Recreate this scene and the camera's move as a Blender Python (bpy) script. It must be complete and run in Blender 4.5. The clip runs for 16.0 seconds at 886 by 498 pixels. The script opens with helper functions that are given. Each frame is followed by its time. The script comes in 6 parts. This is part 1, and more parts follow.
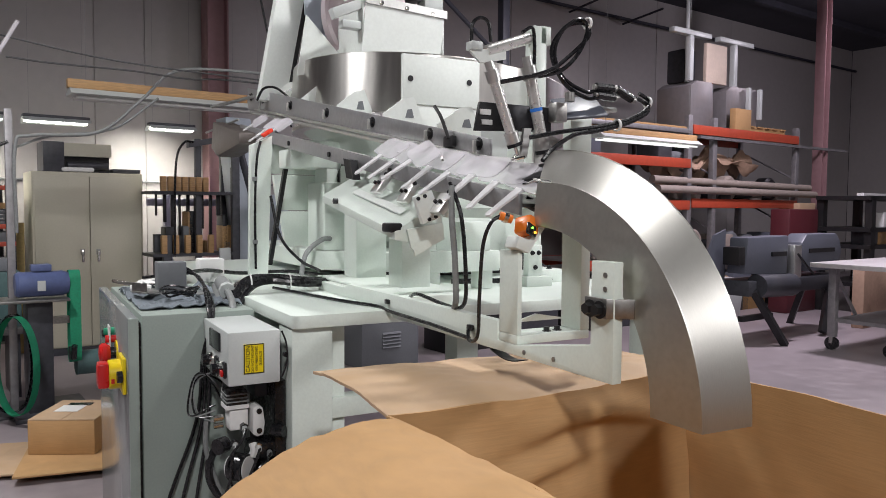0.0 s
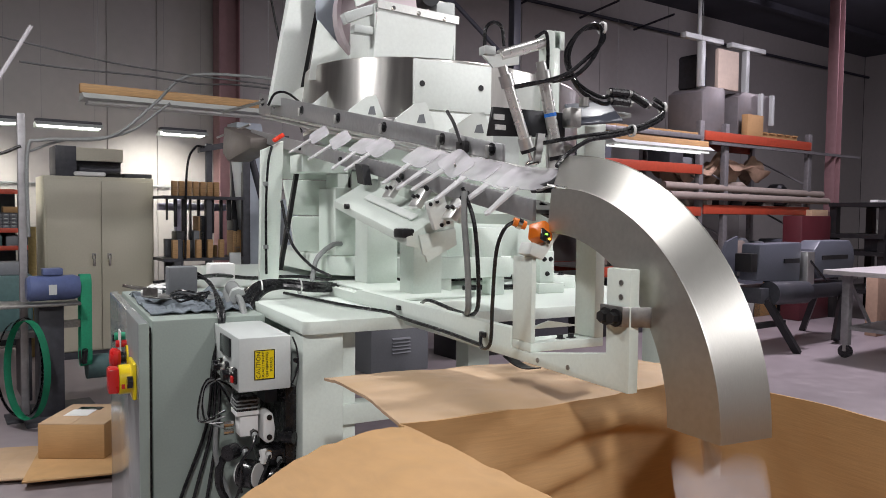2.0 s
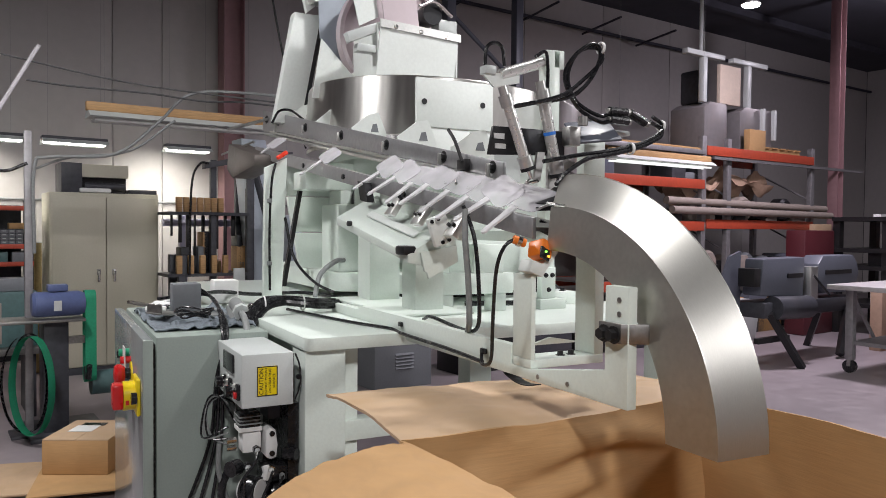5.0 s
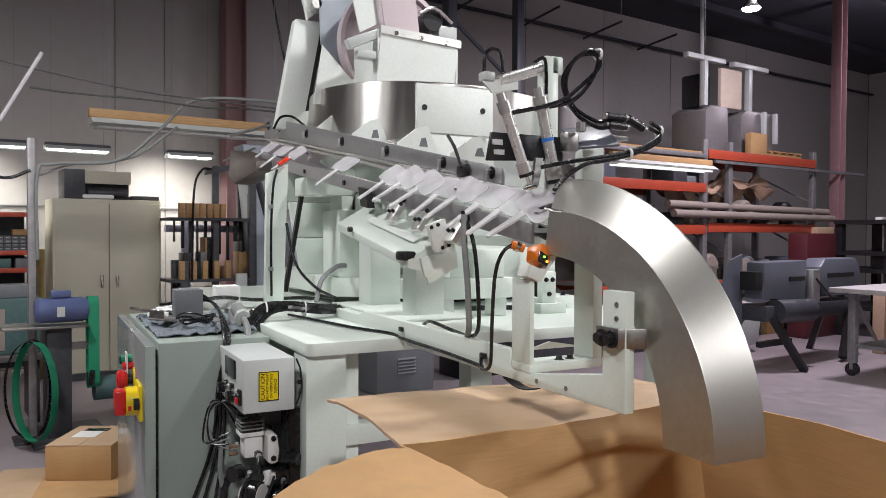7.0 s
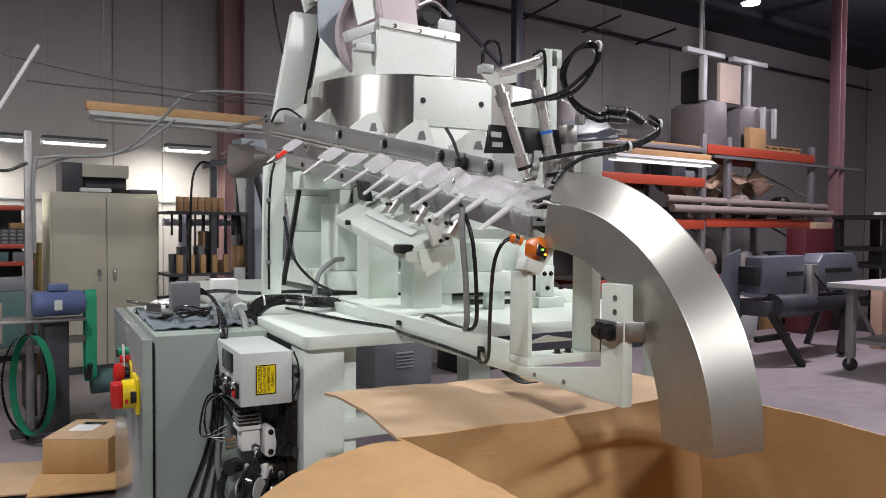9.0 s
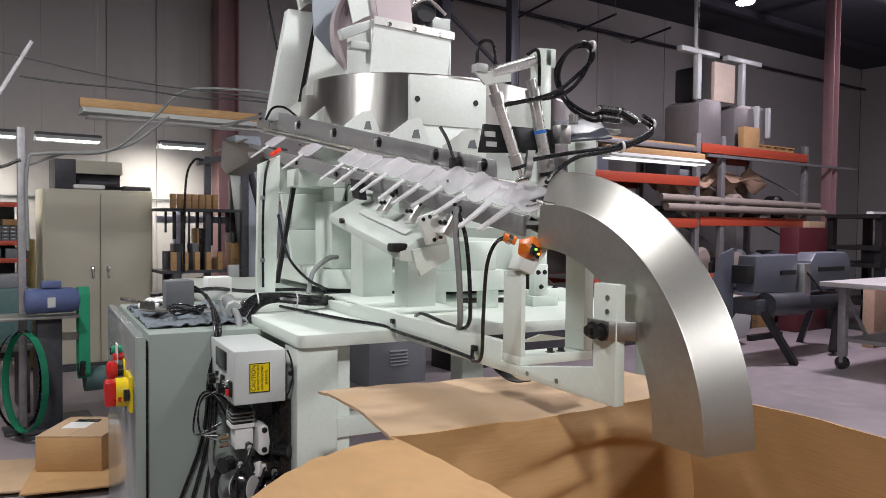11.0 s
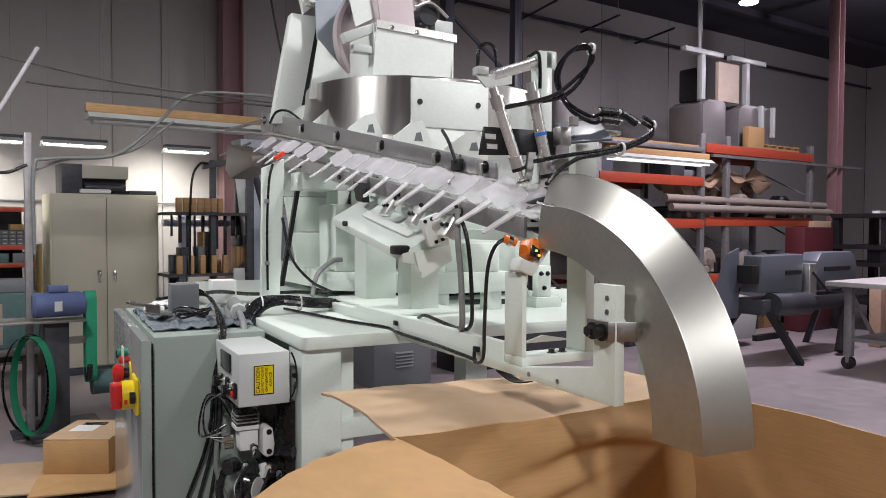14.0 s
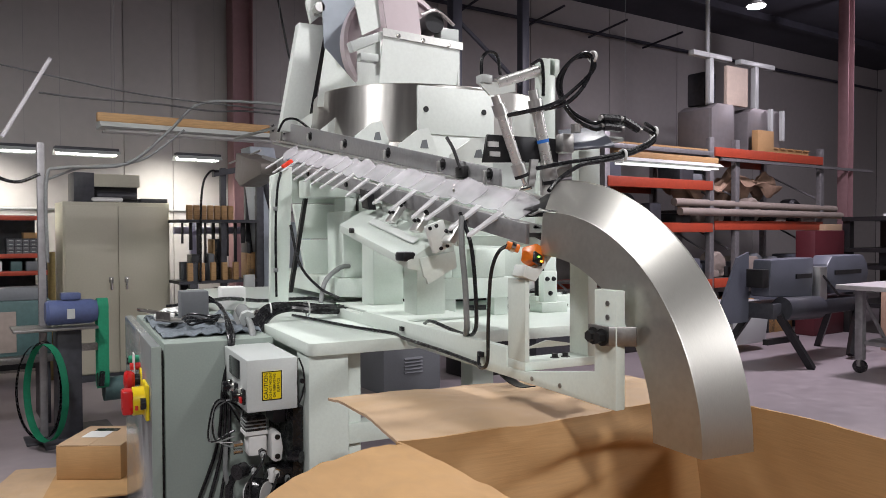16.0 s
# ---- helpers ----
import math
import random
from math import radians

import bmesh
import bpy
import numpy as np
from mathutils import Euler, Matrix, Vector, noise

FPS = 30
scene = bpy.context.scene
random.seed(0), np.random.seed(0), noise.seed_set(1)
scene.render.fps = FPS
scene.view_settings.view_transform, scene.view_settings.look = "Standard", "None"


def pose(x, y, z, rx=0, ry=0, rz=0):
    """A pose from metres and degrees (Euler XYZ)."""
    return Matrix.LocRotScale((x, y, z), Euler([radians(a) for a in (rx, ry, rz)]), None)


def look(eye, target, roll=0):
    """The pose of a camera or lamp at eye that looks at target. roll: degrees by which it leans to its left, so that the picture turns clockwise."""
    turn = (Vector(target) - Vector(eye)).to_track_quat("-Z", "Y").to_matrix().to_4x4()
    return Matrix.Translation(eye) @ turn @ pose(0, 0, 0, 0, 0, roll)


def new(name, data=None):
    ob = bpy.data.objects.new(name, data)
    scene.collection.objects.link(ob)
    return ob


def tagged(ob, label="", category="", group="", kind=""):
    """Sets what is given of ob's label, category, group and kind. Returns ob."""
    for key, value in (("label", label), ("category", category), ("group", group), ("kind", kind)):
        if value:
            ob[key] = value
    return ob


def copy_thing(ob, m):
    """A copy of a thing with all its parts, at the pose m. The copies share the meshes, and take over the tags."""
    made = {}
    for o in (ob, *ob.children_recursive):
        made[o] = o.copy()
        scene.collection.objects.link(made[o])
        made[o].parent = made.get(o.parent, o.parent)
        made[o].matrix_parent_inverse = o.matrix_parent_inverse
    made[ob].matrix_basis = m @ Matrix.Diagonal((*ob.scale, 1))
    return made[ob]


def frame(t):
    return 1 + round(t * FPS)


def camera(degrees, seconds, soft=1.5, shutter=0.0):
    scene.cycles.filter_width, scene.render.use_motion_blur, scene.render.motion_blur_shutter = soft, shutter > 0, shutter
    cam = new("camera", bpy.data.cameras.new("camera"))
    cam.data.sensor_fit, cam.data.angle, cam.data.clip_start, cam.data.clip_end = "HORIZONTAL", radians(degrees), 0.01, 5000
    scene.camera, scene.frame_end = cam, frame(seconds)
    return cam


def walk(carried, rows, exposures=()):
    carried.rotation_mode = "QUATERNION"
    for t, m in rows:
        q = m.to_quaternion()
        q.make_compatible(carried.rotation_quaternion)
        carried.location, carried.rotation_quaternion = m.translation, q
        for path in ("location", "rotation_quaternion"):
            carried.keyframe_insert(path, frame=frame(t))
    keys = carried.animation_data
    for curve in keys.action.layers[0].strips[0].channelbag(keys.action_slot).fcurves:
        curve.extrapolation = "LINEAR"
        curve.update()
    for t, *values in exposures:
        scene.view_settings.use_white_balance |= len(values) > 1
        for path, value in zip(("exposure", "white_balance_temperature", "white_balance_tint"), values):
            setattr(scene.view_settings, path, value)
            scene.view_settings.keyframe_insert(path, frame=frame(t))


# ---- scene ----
cam = camera(61.05, 16.0, soft=0.6, shutter=0.5)
PATH = [
    (0.0, 0.001, 0.019, 1.497, 86.89, -0.41, -29.00),
    (0.5, 0.001, 0.024, 1.500, 86.91, -0.57, -28.83),
    (1.0, 0.002, 0.035, 1.498, 86.91, -0.80, -28.78),
    (1.5, 0.004, 0.042, 1.497, 86.96, -0.79, -28.60),
    (2.0, 0.002, 0.040, 1.498, 87.29, -0.60, -28.29),
    (2.5, -0.000, 0.035, 1.501, 87.41, -0.64, -28.33),
    (3.0, -0.002, 0.026, 1.502, 87.58, -0.56, -28.34),
    (3.5, -0.001, 0.020, 1.504, 87.80, -0.46, -28.02),
    (4.0, -0.003, 0.023, 1.506, 88.11, -0.61, -28.03),
    (6.5, 0.002, 0.002, 1.507, 88.63, -0.30, -27.85),
    (7.0, 0.000, 0.000, 1.510, 88.73, -0.26, -27.80),
    (7.5, -0.002, -0.001, 1.509, 88.63, -0.53, -27.81),
    (8.0, -0.000, -0.002, 1.511, 88.66, -0.54, -27.80),
    (8.5, 0.001, -0.001, 1.510, 88.64, -0.36, -27.79),
    (9.0, 0.005, 0.007, 1.505, 88.33, -0.38, -27.92),
    (11.5, 0.005, 0.001, 1.511, 88.13, -0.50, -28.42),
    (12.0, 0.009, 0.001, 1.512, 88.22, -0.33, -28.47),
    (12.5, 0.015, 0.006, 1.509, 88.19, -0.33, -28.51),
    (13.0, 0.015, -0.005, 1.510, 88.17, -0.10, -28.44),
    (13.5, 0.007, -0.013, 1.510, 88.33, -0.34, -28.08),
    (14.0, 0.008, -0.017, 1.510, 88.29, -0.19, -27.90),
    (14.5, 0.009, -0.028, 1.509, 88.44, -0.18, -28.04),
    (15.0, 0.004, -0.036, 1.509, 88.62, -0.22, -27.64),
    (15.5, 0.006, -0.040, 1.512, 88.65, -0.05, -27.33),
    (16.0, 0.011, -0.049, 1.514, 88.70, 0.17, -27.12),
]
walk(cam, [(t, pose(x, y, z, rx, ry, rz)) for t, x, y, z, rx, ry, rz in PATH])

# ---- world and lights ----
world = bpy.data.worlds.new("hall")
scene.world = world
world.use_nodes = True
world.node_tree.nodes["Background"].inputs[0].default_value = (0.5, 0.5, 0.56, 1)
world.node_tree.nodes["Background"].inputs[1].default_value = 0.016
scene.view_settings.exposure = 0.0

TURN = 6.75  # the hall is turned by this against the machine
HALL = pose(0, 0, 0, 0, 0, TURN)


def hall(u, v, z=0.0):
    return HALL @ Vector((u, v, z))


def area_lamp(name, place, size, power, colour, target=None, spread=180.0):
    data = bpy.data.lights.new(name, "AREA")
    data.shape, data.size, data.energy, data.color = "DISK", size, power, colour
    data.spread = radians(spread)
    ob = new(name, data)
    ob.matrix_world = look(place, target or (place[0], place[1] + 0.001, 0))
    return ob


WARM, COOL, PLAIN = (1.0, 0.982, 0.985), (0.96, 0.87, 1.0), (0.98, 0.96, 0.975)
def point_lamp(name, place, power, colour, size=0.22):
    data = bpy.data.lights.new(name, "POINT")
    data.shadow_soft_size, data.energy, data.color = size, power, colour
    ob = new(name, data)
    ob.location = place
    return ob


# unseen fill lamp, added to light the machine front and the carton's inside
area_lamp("fill_lamp_a", (-0.9, -2.3, 4.5), 0.5, 250, WARM)
# unseen; its place follows from the arm's shadow on the far flap
area_lamp("bay_lamp_b", (2.7, 2.1, 4.7), 0.25, 110, WARM)
# d, c, e: unseen fill, added to brighten left side, right floor, far wall
area_lamp("fill_lamp_d", (-1.0, 3.9, 4.0), 0.6, 115, WARM)
area_lamp("fill_lamp_c", hall(8.4, 4.3, 4.7), 0.6, 225, COOL)
point_lamp("fill_lamp_e", hall(12.5, 5.2, 4.6), 95, COOL)
# unseen; its place follows from the highlight on the chute's outer skin
area_lamp("bay_lamp_f", (6.5, -2.3, 4.4), 1.6, 350, PLAIN)


# ---- materials ----
def material(name, colour, rough=0.5, metal=0.0, vary=0.12, grain=40.0, bump=0.1, dirt=None, dirt_amount=0.35, dirt_scale=2.5,
             stretch=(1, 1, 1), transmission=0.0, emission=None, strength=0.0, alpha=1.0, rough_vary=0.12, coat=0.0, round_grain=0.0):
    """Colour varied at two scales, with fine relief and uneven gloss."""
    m = bpy.data.materials.new(name)
    m.use_nodes = True
    n, l = m.node_tree.nodes, m.node_tree.links
    b = n["Principled BSDF"]
    co = n.new("ShaderNodeTexCoord")
    mp = n.new("ShaderNodeMapping")
    mp.inputs["Scale"].default_value = stretch
    l.new(co.outputs["Object"], mp.inputs[0])
    fine = n.new("ShaderNodeTexNoise")
    fine.inputs["Scale"].default_value, fine.inputs["Detail"].default_value = grain, 5
    l.new(mp.outputs[0], fine.inputs["Vector"])
    broad = n.new("ShaderNodeTexNoise")
    broad.inputs["Scale"].default_value, broad.inputs["Detail"].default_value = dirt_scale, 6
    l.new(co.outputs["Object"], broad.inputs["Vector"])
    info = n.new("ShaderNodeObjectInfo")
    ramp = n.new("ShaderNodeMapRange")
    ramp.inputs[1].default_value, ramp.inputs[2].default_value = 0.3, 0.7
    ramp.inputs[3].default_value, ramp.inputs[4].default_value = 1 - vary, 1 + vary
    l.new(fine.outputs[0], ramp.inputs[0])
    own = n.new("ShaderNodeMapRange")
    own.inputs[3].default_value, own.inputs[4].default_value = 1 - vary * 0.4, 1 + vary * 0.4
    l.new(info.outputs["Random"], own.inputs[0])
    mul = n.new("ShaderNodeMath")
    mul.operation = "MULTIPLY"
    l.new(ramp.outputs[0], mul.inputs[0])
    l.new(own.outputs[0], mul.inputs[1])
    hsv = n.new("ShaderNodeHueSaturation")
    hsv.inputs["Color"].default_value = (*colour, 1)
    l.new(mul.outputs[0], hsv.inputs["Value"])
    mix = n.new("ShaderNodeMix")
    mix.data_type = "RGBA"
    l.new(hsv.outputs[0], mix.inputs["A"])
    mix.inputs["B"].default_value = (*(dirt or [c * 0.6 for c in colour]), 1)
    spread = n.new("ShaderNodeMapRange")
    spread.inputs[1].default_value, spread.inputs[2].default_value = 0.48, 0.75
    spread.inputs[4].default_value = dirt_amount
    l.new(broad.outputs[0], spread.inputs[0])
    l.new(spread.outputs[0], mix.inputs["Factor"])
    l.new(mix.outputs["Result"], b.inputs["Base Color"])
    gloss = n.new("ShaderNodeMapRange")
    gloss.inputs[3].default_value, gloss.inputs[4].default_value = max(0.02, rough - rough_vary), min(1, rough + rough_vary)
    l.new(fine.outputs[0], gloss.inputs[0])
    l.new(gloss.outputs[0], b.inputs["Roughness"])
    if bump:
        bp = n.new("ShaderNodeBump")
        bp.inputs["Strength"].default_value, bp.inputs["Distance"].default_value = bump, 0.002
        l.new(fine.outputs[0], bp.inputs["Height"])
        l.new(bp.outputs[0], b.inputs["Normal"])
    b.inputs["Metallic"].default_value = metal
    b.inputs["Transmission Weight"].default_value = transmission
    b.inputs["Alpha"].default_value = alpha
    b.inputs["Coat Weight"].default_value = coat
    if round_grain:
        tangent = n.new("ShaderNodeTangent")
        tangent.direction_type, tangent.axis = "RADIAL", "Z"
        l.new(tangent.outputs[0], b.inputs["Tangent"])
        b.inputs["Anisotropic"].default_value = round_grain
        b.inputs["Anisotropic Rotation"].default_value = 0.25
    if emission:
        b.inputs["Emission Color"].default_value = (*emission, 1)
        b.inputs["Emission Strength"].default_value = strength
    return m


WHITE = material("white_machine_paint", (0.72, 0.79, 0.735), 0.38, dirt=(0.53, 0.58, 0.52), dirt_amount=0.3, vary=0.03, grain=120, bump=0.05, coat=0.15)
WHITE_SHEET = material("white_sheet", (0.78, 0.82, 0.79), 0.42, dirt=(0.6, 0.6, 0.55), dirt_amount=0.25, vary=0.03, grain=60)
# upright streaks in the colour imitate the bands reflected in the bowl
STEEL = material("brushed_steel", (0.74, 0.72, 0.69), 0.32, 1.0, round_grain=0.75, vary=0.07, grain=9, stretch=(5, 5, 0.4), bump=0.0, rough_vary=0.03, dirt_amount=0.2)
CHUTE = material("brushed_chute_steel", (0.54, 0.53, 0.495), 0.42, 1.0, vary=0.06, grain=24, stretch=(60, 3, 3), bump=0.05, dirt_amount=0.25, dirt_scale=4)
DULL = material("dull_mill_steel", (0.36, 0.35, 0.34), 0.42, 1.0, vary=0.15, grain=60, dirt=(0.16, 0.15, 0.14), dirt_amount=0.5, bump=0.12)
RAIL = material("ground_steel_bar", (0.42, 0.42, 0.43), 0.42, 0.75, vary=0.1, grain=50, dirt=(0.2, 0.2, 0.2), dirt_amount=0.4)
SHOE = material("dark_steel_sheet", (0.15, 0.13, 0.12), 0.4, 0.5, grain=30)
ALU = material("aluminium", (0.72, 0.72, 0.7), 0.36, 1.0, vary=0.06, grain=80, dirt_amount=0.25)
CHROME = material("polished_steel", (0.75, 0.74, 0.71), 0.16, 1.0, vary=0.04, grain=90, rough_vary=0.06)
BLACK = material("black_rubber", (0.011, 0.011, 0.013), 0.26, vary=0.2, grain=60, dirt=(0.02, 0.02, 0.02))
BLACK_STEEL = material("black_oxide_steel", (0.03, 0.03, 0.033), 0.4, 0.6, grain=60, dirt=(0.1, 0.09, 0.08))
HOSE_GREY = material("grey_cable", (0.22, 0.23, 0.23), 0.5, grain=60)
LINE_GREY = material("weathered_cable", (0.07, 0.07, 0.072), 0.6, grain=60)
PANEL = material("grey_green_panel_paint", (0.3, 0.35, 0.32), 0.42, vary=0.04, grain=150, dirt=(0.22, 0.25, 0.23), dirt_amount=0.4)
PANEL_DOOR = material("grey_door_enamel", (0.34, 0.37, 0.37), 0.18, 0.35, vary=0.04, grain=40, dirt=(0.25, 0.25, 0.25))
BOXGREY = material("light_grey_enamel", (0.55, 0.58, 0.57), 0.35, vary=0.03, grain=140, dirt=(0.45, 0.46, 0.45))
CARD = material("cardboard", (0.47, 0.28, 0.125), 0.75, vary=0.06, grain=16, stretch=(1, 1, 14), dirt=(0.33, 0.19, 0.08), dirt_amount=0.5, dirt_scale=5, bump=0.2)
CARD_PALE = material("bleached_cardboard", (0.68, 0.56, 0.46), 0.7, vary=0.05, grain=20)
CARD_LIGHT = material("pale_cardboard", (0.5, 0.35, 0.225), 0.7, vary=0.06, grain=20, dirt=(0.4, 0.26, 0.13), dirt_amount=0.5, dirt_scale=5)
PLASTIC = material("clear_frosted_plastic", (0.84, 0.83, 0.85), 0.4, vary=0.02, grain=60, transmission=0.1, alpha=0.72, bump=0.05, dirt=(0.85, 0.85, 0.88))
HEAD = material("thin_frosted_plastic", (0.86, 0.83, 0.88), 0.55, vary=0.1, grain=18, alpha=0.3, bump=0.05, dirt=(0.7, 0.69, 0.73))
ORANGE = material("orange_sensor_plastic", (0.8, 0.2, 0.02), 0.35, vary=0.04, dirt=(0.6, 0.14, 0.02))
RED = material("red_plastic", (0.6, 0.02, 0.02), 0.3, vary=0.05)
# dull red plastic; a faint emission is added to lift its colour
RED_SENSOR = material("red_sensor_plastic", (0.8, 0.05, 0.02), 0.3, emission=(1, 0.06, 0.02), strength=0.08)
YELLOW = material("yellow_plastic", (0.8, 0.6, 0.01), 0.32, vary=0.04, dirt=(0.6, 0.42, 0.02))
GREEN_LED = material("green_signal_light", (0.2, 0.8, 0.1), 0.3, emission=(0.3, 1, 0.1), strength=2)
AMBER_LED = material("amber_signal_light", (0.9, 0.5, 0.1), 0.3, emission=(1, 0.5, 0.05), strength=1.5)
CONCRETE = material("worn_concrete_floor", (0.275, 0.238, 0.25), 0.42, vary=0.14, grain=8, dirt=(0.15, 0.13, 0.138), dirt_amount=0.6, dirt_scale=0.8, bump=0.04, rough_vary=0.15)
WALL = material("painted_concrete_wall", (0.43, 0.41, 0.4), 0.8, vary=0.04, grain=10, dirt=(0.38, 0.36, 0.35), dirt_amount=0.4, dirt_scale=0.7)
CEILING = material("dark_roof_deck", (0.045, 0.045, 0.06), 0.8, vary=0.2, grain=6)
TRUSS = material("dark_roof_steel", (0.035, 0.035, 0.05), 0.7, grain=10)
COLUMN = material("primer_red_column", (0.3, 0.17, 0.18), 0.6, vary=0.08, grain=12, dirt=(0.2, 0.12, 0.13))
BEIGE = material("beige_locker_paint", (0.48, 0.455, 0.36), 0.45, vary=0.03, grain=60, dirt=(0.4, 0.36, 0.29), dirt_amount=0.4, dirt_scale=1.6)
RACK_RED = material("orange_rack_paint", (0.42, 0.062, 0.03), 0.45, vary=0.1, grain=20, dirt=(0.25, 0.06, 0.04))
RACK_GREY = material("galvanised_rack_post", (0.3, 0.29, 0.3), 0.5, 0.6, vary=0.15, grain=20)
DARK = material("dark_painted_steel", (0.05, 0.052, 0.062), 0.45, 0.2, vary=0.2, grain=20, dirt=(0.1, 0.09, 0.09))
BLUEGREY = material("blue_grey_machine_paint", (0.1, 0.108, 0.135), 0.42, vary=0.08, grain=40, dirt=(0.08, 0.085, 0.1))
GREYBOX = material("dark_grey_cabinet_paint", (0.165, 0.175, 0.19), 0.5, vary=0.06, grain=60)
BLUE = material("blue_motor_paint", (0.1, 0.13, 0.27), 0.4, vary=0.08, grain=40, dirt=(0.06, 0.08, 0.16))
GREEN = material("green_abrasive_belt", (0.015, 0.27, 0.14), 0.7, vary=0.15, grain=90, dirt=(0.01, 0.16, 0.09))
TEAL = material("teal_machine_paint", (0.07, 0.13, 0.13), 0.5, grain=30)
WOOD = material("raw_wood", (0.42, 0.25, 0.11), 0.6, vary=0.2, grain=14, stretch=(1, 1, 12), dirt=(0.28, 0.15, 0.06))
TABLE_TOP = material("grey_worktop", (0.42, 0.4, 0.4), 0.5, vary=0.08, grain=20, dirt=(0.26, 0.24, 0.24))
PAPER = material("white_paper", (0.75, 0.75, 0.74), 0.7, vary=0.03)
RAG = material("blue_grey_rag", (0.15, 0.175, 0.2), 0.85, vary=0.15, grain=90, dirt=(0.16, 0.18, 0.22), bump=0.4)
TUBE = material("fluorescent_tube", (0.9, 0.9, 0.9), 0.4, emission=(1.0, 0.97, 0.9), strength=7)
TUBE_DIM = material("worn_fluorescent_tube", (0.9, 0.9, 0.9), 0.4, emission=(0.95, 1.0, 0.95), strength=0.9)
BULB = material("bay_lamp_glass", (0.9, 0.9, 0.9), 0.4, emission=(1.0, 0.96, 0.9), strength=14)
INK = material("black_ink", (0.01, 0.01, 0.01), 0.5, vary=0.0)
GREEN_HOSE = material("green_hose", (0.03, 0.14, 0.07), 0.5, vary=0.1)
ZINC = material("dull_galvanised_sheet", (0.25, 0.235, 0.24), 0.45, 0.4, vary=0.08, grain=12, dirt=(0.32, 0.27, 0.25), dirt_amount=0.7, dirt_scale=1.6)
TAN = material("tan_paper_bag", (0.42, 0.28, 0.2), 0.8, vary=0.1, grain=20, bump=0.5)
GLASS_DARK = material("dark_display", (0.015, 0.016, 0.018), 0.12, vary=0.05)
ROLLS = material("grey_brown_roll", (0.3, 0.25, 0.22), 0.8, vary=0.1, grain=20)
PINK_STEEL = material("satin_steel_disc", (0.62, 0.53, 0.56), 0.32, 0.45, vary=0.02, grain=30, dirt_amount=0.05, bump=0.0, rough_vary=0.03)
CYL = material("satin_stainless", (0.86, 0.85, 0.82), 0.28, 0.8, vary=0.02, grain=60, rough_vary=0.03, bump=0.0, dirt_amount=0.1)
ZINC_BLUE = material("blue_grey_sheet", (0.42, 0.47, 0.53), 0.4, 0.1, vary=0.06, grain=12, dirt=(0.28, 0.3, 0.34))
LILAC = material("lilac_paint", (0.42, 0.4, 0.55), 0.5, vary=0.06, grain=30)
BLUE_BAND = material("blue_tape", (0.03, 0.2, 0.7), 0.5)


# ---- building blocks ----
BASE = {}


def thing(name, base=(0, 0, 0), label="", category="", group="", kind="", turned=False):
    """An Empty at the thing's base. Parts are given in the machine's (or, if turned, the hall's) metres."""
    ob = new(name)
    ob.empty_display_size = 0.05
    m = Matrix.Translation(base)
    ob.matrix_world = HALL @ m if turned else m
    BASE[ob] = Vector(base)
    return tagged(ob, label, category, group, kind)


def part(name, bm, mat, parent=None, label="", smooth=True, angle=26):
    base = BASE.get(parent, Vector())
    bmesh.ops.recalc_face_normals(bm, faces=bm.faces)
    bmesh.ops.translate(bm, verts=bm.verts, vec=-base)
    me = bpy.data.meshes.new(name)
    bm.to_mesh(me)
    bm.free()
    me.materials.append(mat)
    if smooth:
        me.shade_smooth()
        me.set_sharp_from_angle(angle=radians(angle))
    ob = new(name, me)
    if parent is not None:
        ob.parent = parent
        BASE[ob] = base
    if label:
        ob["label"] = label
    return ob


def single(name, bm, mat, label, category, base=(0, 0, 0), group="", kind="", turned=False, smooth=True):
    """A thing that is one mesh."""
    bmesh.ops.recalc_face_normals(bm, faces=bm.faces)
    bmesh.ops.translate(bm, verts=bm.verts, vec=-Vector(base))
    me = bpy.data.meshes.new(name)
    bm.to_mesh(me)
    bm.free()
    me.materials.append(mat)
    if smooth:
        me.shade_smooth()
        me.set_sharp_from_angle(angle=radians(26))
    ob = new(name, me)
    m = Matrix.Translation(base)
    ob.matrix_world = HALL @ m if turned else m
    BASE[ob] = Vector(base)
    return tagged(ob, label, category, group, kind)


def box(x0, x1, y0, y1, z0, z1, bevel=0.0, bm=None, turn=None, segments=2):
    bm = bm or bmesh.new()
    made = bmesh.ops.create_cube(bm, size=1.0)["verts"]
    bmesh.ops.scale(bm, vec=(x1 - x0, y1 - y0, z1 - z0), verts=made)
    if bevel:
        edges = list({e for v in made for e in v.link_edges})
        made = [v for v in bmesh.ops.bevel(bm, geom=edges, offset=bevel, segments=segments, affect="EDGES", profile=0.5)["verts"]]
        made = list({v for f in {f for v in made for f in v.link_faces} for v in f.verts})
    if turn is not None:
        bmesh.ops.transform(bm, matrix=turn.to_4x4(), verts=made)
    bmesh.ops.translate(bm, vec=((x0 + x1) / 2, (y0 + y1) / 2, (z0 + z1) / 2), verts=made)
    return bm


def rod(p, q, r, r2=None, bm=None, seg=16):
    """A cylinder or cone from p to q."""
    bm = bm or bmesh.new()
    p, q = Vector(p), Vector(q)
    made = bmesh.ops.create_cone(bm, cap_ends=True, segments=seg, radius1=r, radius2=r if r2 is None else r2, depth=(q - p).length)["verts"]
    m = Matrix.Translation((p + q) / 2) @ (q - p).to_track_quat("Z", "Y").to_matrix().to_4x4()
    bmesh.ops.transform(bm, matrix=m, verts=made)
    return bm


